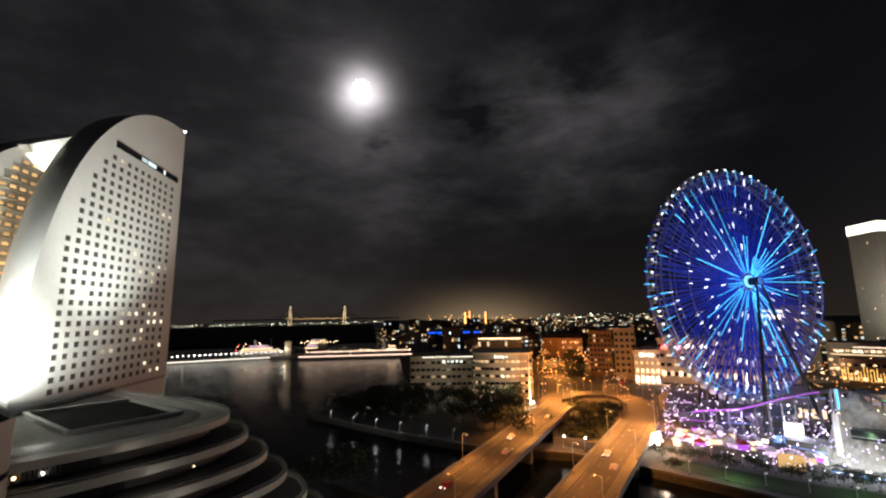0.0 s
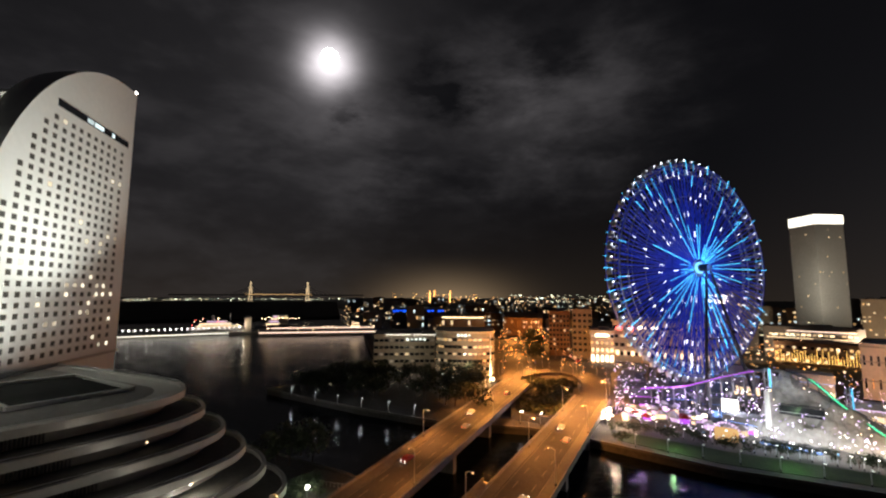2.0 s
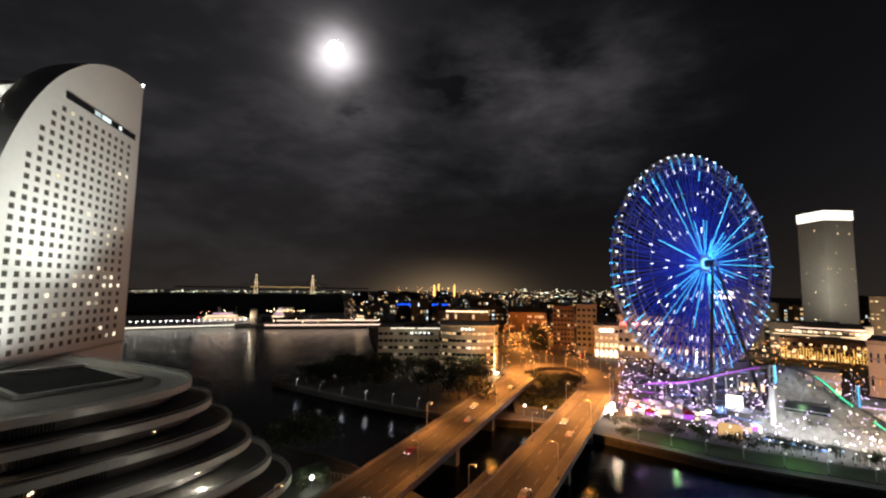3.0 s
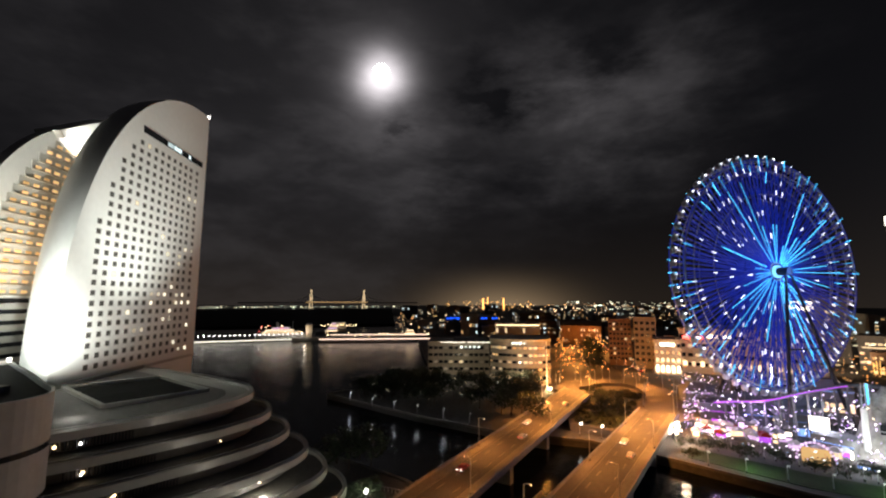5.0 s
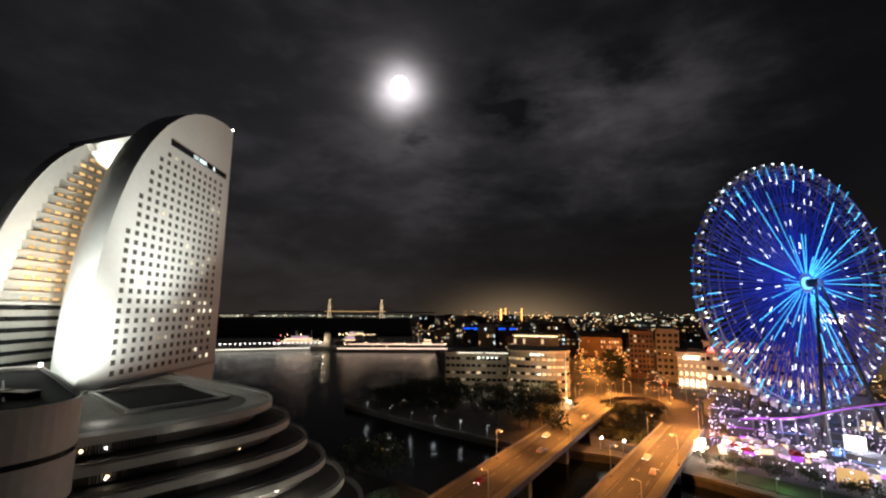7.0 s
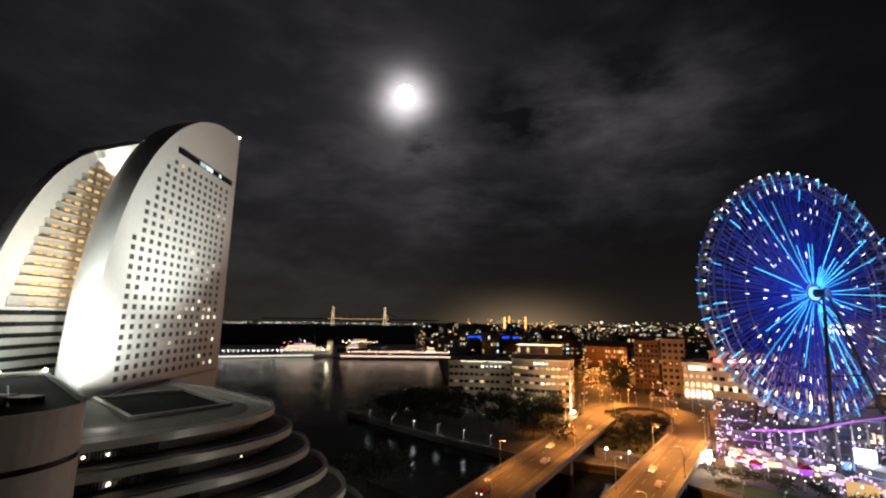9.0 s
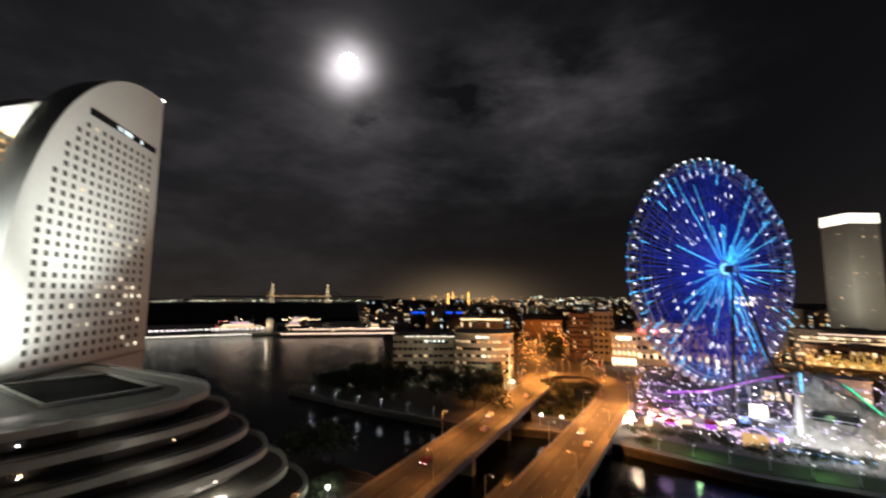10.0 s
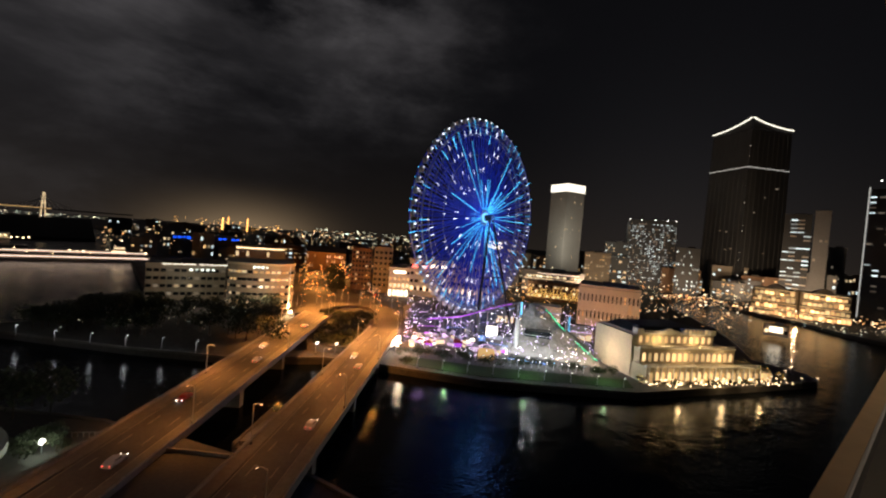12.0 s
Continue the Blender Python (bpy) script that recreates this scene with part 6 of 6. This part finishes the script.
# steel frames carrying the walkways and rides
for i, (az, d, wide, tall) in enumerate(((-28.5, 214, 13, 15), (-31.5, 216, 12, 17), (-34.6, 212, 10, 13), (-38.4, 214, 11, 15), (-36.2, 236, 14, 18))):
    fr_ob = thing("ride_scaffold", polar(az, d, 2.5), az, "open steel ride frame dotted with small lamps", "scaffold", "ride scaffolds")
    n_x, n_z = 5, 4
    for a in range(n_x + 1):
        x = -wide / 2 + a * wide / n_x
        part("column", Mesh().tube([(x, 0, 0), (x, 0, tall * (0.7 + 0.3 * ((a * 7 + i) % 3) / 2))], 0.16, 5), TRACK_STEEL, fr_ob)
    for b in range(1, n_z + 1):
        z = tall * 0.7 * b / n_z
        part("beam", Mesh().tube([(-wide / 2, 0, z), (wide / 2, 0, z)], 0.14, 5), TRACK_STEEL, fr_ob)
        part("deck", Mesh().box(-wide / 2, wide / 2, 0.1, 3.0, z - 0.15, z), GREY_WALL, fr_ob)
        for a in range(n_x):
            x = -wide / 2 + a * wide / n_x
            if (a + b + i) % 2:
                part("brace", Mesh().tube([(x, 0, z - tall * 0.7 / n_z), (x + wide / n_x, 0, z)], 0.08, 4), TRACK_STEEL, fr_ob)
            if fr2.random() < 0.75:
                part("frame_lamp", Mesh().ball((x + wide / n_x * fr2.random(), -0.3, z + 0.3), fr2.uniform(0.14, 0.36)), fr2.choice((L_WHITE, L_GOND, L_PINK, L_PURPLE)), fr_ob, "small lamp")
sr = random.Random(19)
for i in range(20):
    az = sr.uniform(-39.5, -26.5)
    d = sr.uniform(178, 200) + max(0, -31 - az) * -0.2
    stall = thing("market_stall", polar(az, d, 2.5), az + sr.uniform(-40, 40), "small lit stall with a pitched canopy", "stall", "stalls of the park")
    w, h = sr.uniform(2.0, 4.2), sr.uniform(2.4, 3.4)
    part("counter", Mesh().box(-w / 2, w / 2, 0, 2.2, 0, 1.0), GREY_WALL, stall)
    part("lit_back", Mesh().box(-w / 2, w / 2, 2.0, 2.2, 1.0, h), sr.choice((L_PINK, L_SHOP, W_WARM, L_PURPLE)), stall)
    for x in (-w / 2, w / 2 - 0.12):
        part("post", Mesh().box(x, x + 0.12, 0, 0.12, 1.0, h), STEEL, stall)
    part("canopy", Mesh().prism(rect(-w / 2 - 0.4, w / 2 + 0.4, -0.5, 2.6), h, h + 1.2, taper=0.7), CANVAS if i % 3 else RED_PAINT, stall)
for az, d, z, w, c in ((-28.5, 200, 14, 3500, (0.8, 0.5, 1.0)), (-33.0, 200, 13, 3500, (0.7, 0.48, 1.0)), (-38.0, 198, 12, 4000, (0.8, 0.82, 1.0)), (-36, 246, 18, 5000, (0.6, 0.5, 1.0)), (-47.5, 222, 11, 2000, (0.95, 0.95, 0.9))):
    lamp("park_light", "POINT", polar(az, d, z), w, c, size=0.8)

# ---- harbour: piers, ship, terminal, far bridge ----
pier = thing("long_pier", polar(11, 548, 0), 8, "long passenger pier edged with pink-white lights", "pier", kind="structure")
part("deck", Mesh().box(-74, 66, 0, 40, -3, 4.5), CONCRETE, pier)
part("hall", Mesh().box(-60, 60, 8, 30, 4.5, 8.5), GREY_WALL, pier)
part("edge_light", Mesh().box(-74, 66, -0.6, -0.1, 3.2, 4.4), L_PIER, pier, "long edge light")
part("roof_light", Mesh().box(-62, 62, 7.2, 7.8, 8.0, 9.0), L_PIER, pier, "long roof light")
r = random.Random(2)
for i in range(24):
    part("deck_lamp", Mesh().ball((-70 + i * 5.7, r.uniform(-0.5, 25), r.uniform(5.5, 9.5)), r.uniform(0.4, 0.8)), L_WARM, pier)
ctrl = thing("pier_building", polar(7.0, 556, 4.5), 7, "small lit storeyed building on the pier", "building")
for k in range(3):
    part("storey", Mesh().box(-7 + k, 7 - k, 0, 9, k * 3.6, k * 3.6 + 3.2), GREY_WALL, ctrl)
    part("lit_band", Mesh().box(-6.5 + k, 6.5 - k, -0.3, 0.1, k * 3.6 + 1.0, k * 3.6 + 2.5), L_SHOP, ctrl)
quay = thing("harbour_quay", polar(28, 588, 0), 26, "long dark quay with a row of white lamps", "quay", kind="structure")
part("deck", Mesh().box(-90, 110, 0, 30, -3, 3), CONCRETE, quay)
part("edge_light", Mesh().box(-90, 62, -0.5, -0.1, 1.6, 2.5), W_CROWN, quay, "continuous edge light")
for i in range(30):
    ob = part("quay_lamp", Mesh().tube([(-88 + i * 5.6, 4, 3), (-88 + i * 5.6, 4, 8)], 0.15, 5), STEEL, quay)
    part("lamp_head", Mesh().ball((-88 + i * 5.6, 4, 8.4), 0.75), L_WHITE, ob)
ship = thing("passenger_ship", polar(23.0, 604, 0), 22, "white passenger ship with deck lights at the quay", "ship")
hull = [(-33, 0), (-29, -4.5), (22, -4.5), (34, 0), (22, 4.5), (-29, 4.5)]
part("hull", Mesh().prism(hull, -1, 8.5, taper=-0.04), HULL, ship)
for k, (x0, x1) in enumerate(((-26, 20), (-22, 14), (-14, 9))):
    part("deck_house", Mesh().box(x0, x1, -3.8 + k * 0.4, 3.8 - k * 0.4, 8.5 + k * 2.8, 11.1 + k * 2.8), HULL, ship)
    part("deck_light", Mesh().box(x0 + 1, x1 - 1, -4.1 + k * 0.4, -3.7 + k * 0.4, 9.4 + k * 2.8, 10.3 + k * 2.8), (W_WARM, L_SHOP, L_PINK)[k], ship)
part("funnel", Mesh().tube([(-6, 0, 16), (-7.5, 0, 23)], 2.0, 10, r1=1.6), HULL, ship)
part("bow_mast", Mesh().tube([(12, 0, 14), (12, 0, 25)], 0.25, 5), STEEL, ship)
for i in range(14):
    part("ship_lamp", Mesh().ball((r.uniform(-30, 26), -4, r.uniform(9, 20)), r.uniform(0.4, 0.8)), L_WARM if i % 3 else L_RED, ship)
lamp("ship_light", "POINT", polar(20.3, 588, 12), 2500, (1.0, 0.86, 0.66), size=1)
gate = thing("floodlit_gatehouse", polar(19.9, 592, 3), 20, "small floodlit gatehouse on the quay", "gatehouse")
part("wall", Mesh().box(-4, 4, 0, 8, 0, 17), CREAM, gate)
part("roof", Mesh().prism(rect(-4.6, 4.6, -0.6, 8.6), 17, 19, taper=0.6), GREY_WALL, gate)
part("lit_column", Mesh().box(-2.6, 2.6, -0.4, 0.1, 0, 12), W_DIM, gate)
term = thing("ferry_terminal", polar(16.4, 640, 3), 16, "ferry terminal with stacked lit decks", "terminal")
part("base", Mesh().box(-30, 26, 0, 22, -6, 4), GREY_WALL, term)
for k in range(4):
    part("deck", Mesh().box(-18 + k * 3, 12, 2, 18, 4 + k * 3.4, 6.6 + k * 3.4), HULL, term)
    part("deck_light", Mesh().box(-16 + k * 3, 0 - k, 1.5, 2.1, 4.6 + k * 3.4, 5.6 + k * 3.4), (L_SHOP, L_PINK)[k % 2], term)
for i in range(12):
    part("lamp", Mesh().ball((-22 + i * 4.4, 1, 12 + r.uniform(0, 3)), 0.8), L_WARM, term)

sus = thing("suspension_bridge", polar(16.5, 2500, 0), 16.5, "far harbour bridge with two lit towers and cables", "bridge")
part("deck", Mesh().box(-520, 460, -8, 8, 34, 40), DARK_WALL, sus)
part("deck_light", Mesh().box(-170, 170, -9, -8.4, 39, 41.5), W_AMBER, sus)
# towers glow by their own material in place of floodlights
for x in (-144, 147):
    part("tower", Mesh().tube([(x - 8, 0, -2), (x - 2, 0, 108)], 2.6, 5).tube([(x + 8, 0, -2), (x + 2, 0, 108)], 2.2, 5).box(x - 8, x + 8, -3, 3, 60, 65), W_WARM, sus, "white tower, floodlighting put in as its own glow")
for s in (-1, 1):
    for x in (-144, 147):
        for q in range(1, 6):
            part("stay_cable", Mesh().tube([(x, s * 5, 108 - q * 6), (x + q * 22, s * 5, 40)], 0.5, 4).tube([(x, s * 5, 108 - q * 6), (x - q * 22, s * 5, 40)], 0.5, 4), STEEL, sus)

# ---- the far city ----
r = random.Random(41)


def scatter(name, material, count, az0, az1, d0, d1, z0, z1, size, label, wide=2.2):
    m = Mesh()
    for i in range(count):
        d = math.exp(r.uniform(math.log(d0), math.log(d1)))
        az = r.uniform(az0, az1)
        p = polar(az, d, 0)
        s = size * d * 0.0007 * r.uniform(0.45, 1.5)
        w = s * (wide if r.random() < 0.3 else 1.0)
        z = r.uniform(z0, z1)
        m.box(p.x - w, p.x + w, p.y - s, p.y + s, z - s * 0.75, z + s * 0.75)
    return tagged(part(name, m, material), label, "lights", kind="stuff")


# dark sheet added to keep shore light reflections off the far water
tagged(part("far_wharf", Mesh().prism([tuple(polar(36, 900)[:2]), tuple(polar(9, 900)[:2]), tuple(polar(9.5, 2500)[:2]), tuple(polar(36, 2500)[:2])], -2, 3.5), ROOF_DARK), "dark sheet added over the far water to hide reflections", "wharf", kind="structure")
scatter("shore_lights", COOL_LIGHTS, 280, 6, 36, 2520, 2900, 5, 16, 0.75, "white and amber lights along the far shore")
scatter("gold_refinery_lights", GOLD_LIGHTS, 90, -9, 2.5, 2000, 2500, 10, 50, 0.9, "golden lights of the far works")
scatter("town_lights", TOWN_LIGHTS, 240, -26, -1, 700, 2500, 6, 40, 1.0, "warm scattered lights of the far town")
scatter("town_lights", COOL_LIGHTS, 120, -27, -12, 850, 2200, 12, 50, 1.1, "cool scattered lights of the far town", 3.5)
scatter("town_lights", TOWN_LIGHTS, 110, -2, 9, 560, 1500, 6, 24, 1.0, "warm scattered lights behind the park")
scatter("avenue_lights", STREET_LIGHTS, 150, -18, -11.8, 320, 505, 4, 12, 0.95, "orange lights crowding the avenue")
scatter("quarter_lights", TOWN_LIGHTS, 340, -66, -40, 320, 640, 4, 18, 1.0, "warm lights at the foot of the towers")
scatter("quarter_lights", STREET_LIGHTS, 120, -52, -38, 300, 430, 4, 14, 0.9, "orange lights beside the park")
scatter("point_lights", TOWN_LIGHTS, 60, -61, -52, 235, 320, 3.2, 7, 0.9, "warm lamps on the dark ground behind the hall")
scatter("canopy_lights", COOL_LIGHTS, 180, -67, -39, 380, 640, 5, 24, 0.85, "lit canopies and shop bands below the towers", 6.0)
scatter("waterfront_lights", TOWN_LIGHTS, 280, -77, -58, 505, 560, 3.5, 10, 1.1, "warm lamps in a row along the far quay")
scatter("park_path_lights", COOL_LIGHTS, 80, -9, 12, 205, 270, 3.5, 8, 0.9, "small white lamps among dark trees")
# whole shafts emit, standing in for gold light cast on the stacks
for i, (az, h) in enumerate(((-2.7, 60), (-3.3, 66), (-5.4, 64))):
    st = thing("lit_stack", polar(az, 2300, 2), az, "far works stack, gold lighting put in as its glow", "stack", "stacks of the far works")
    part("shaft", Mesh().tube([(0, 0, 0), (0, 0, h)], 3.4, 8, r1=2.8), L_SODIUM, st)
blue_hall = thing("blue_lit_hall", polar(-1.2, 620, 2.5), -1.2, "low far hall outlined in blue light", "hall")
part("wall", Mesh().box(-38, 38, 0, 30, 0, 26), DARK_WALL, blue_hall)
part("roof", Mesh().prism(rect(-38.6, 38.6, -1, 31), 26, 28, taper=0.2), GREY_WALL, blue_hall)
for i in range(15):
    if i in (4, 9, 12):
        continue
    part("blue_panel", Mesh().box(-37 + i * 5, -33 + i * 5, -0.6, 0.1, 22 + (i % 3) * 0.6, 25), L_AZURE, blue_hall, "blue light panel")
for i in range(46):
    az = r.uniform(-26, 8)
    d = r.uniform(560, 1500)
    if -18 < az < -12 and d < 1000:
        continue
    top = r.uniform(12, 30) + d * 0.006
    block("town_house", az, d, r.uniform(18, 46), r.uniform(15, 30), top, r.choice((GREY_WALL, DARK_WALL, BRICK, BEIGE)), "distant town building with a few lit windows", 6, 3, (W_WARM, W_WHITE, W_AMBER), 0.3, "far town buildings", seed=100 + i, sides=False)
for i in range(30):
    az = r.uniform(-76, -39)
    d = r.uniform(500, 900)
    if az < -42:
        d = 615 + (d - 500) * 0.7
    block("town_house", az, d, r.uniform(22, 46), 20, r.uniform(22, 46), r.choice((GREY_WALL, DARK_WALL, BRICK, BEIGE)), "mid-rise building among the towers with lit windows", 7, 5, (W_WARM, W_WHITE, W_AMBER), 0.35, "mid-rise buildings", seed=200 + i, sides=False)
for i in range(12):
    az = r.uniform(-19.5, -11.5)
    d = r.uniform(300, 620)
    if abs(az + 16.2) < 3.8:
        continue
    block("shop_house", az, d, r.uniform(12, 20), 14, r.uniform(11, 17), r.choice((BRICK, BEIGE, GREY_WALL)), "small shop house on the orange-lit avenue", 5, 2, (W_AMBER, W_WARM, L_SHOP), 0.4, "shop houses", seed=300 + i, sides=False)
rs = random.Random(91)
r, kept = rs, r
scatter("waterfront_lights", COOL_LIGHTS, 110, -79, -70, 440, 500, 3.4, 6, 0.55, "small white lamps on the dark quay")
scatter("quarter_lights", TOWN_LIGHTS, 110, -45, -27, 300, 420, 4, 20, 1.0, "warm lights around the shopping streets")
scatter("quarter_lights", TOWN_LIGHTS, 60, -27, -20, 290, 345, 4, 13, 0.9, "warm lights at the avenue corner")
r = kept
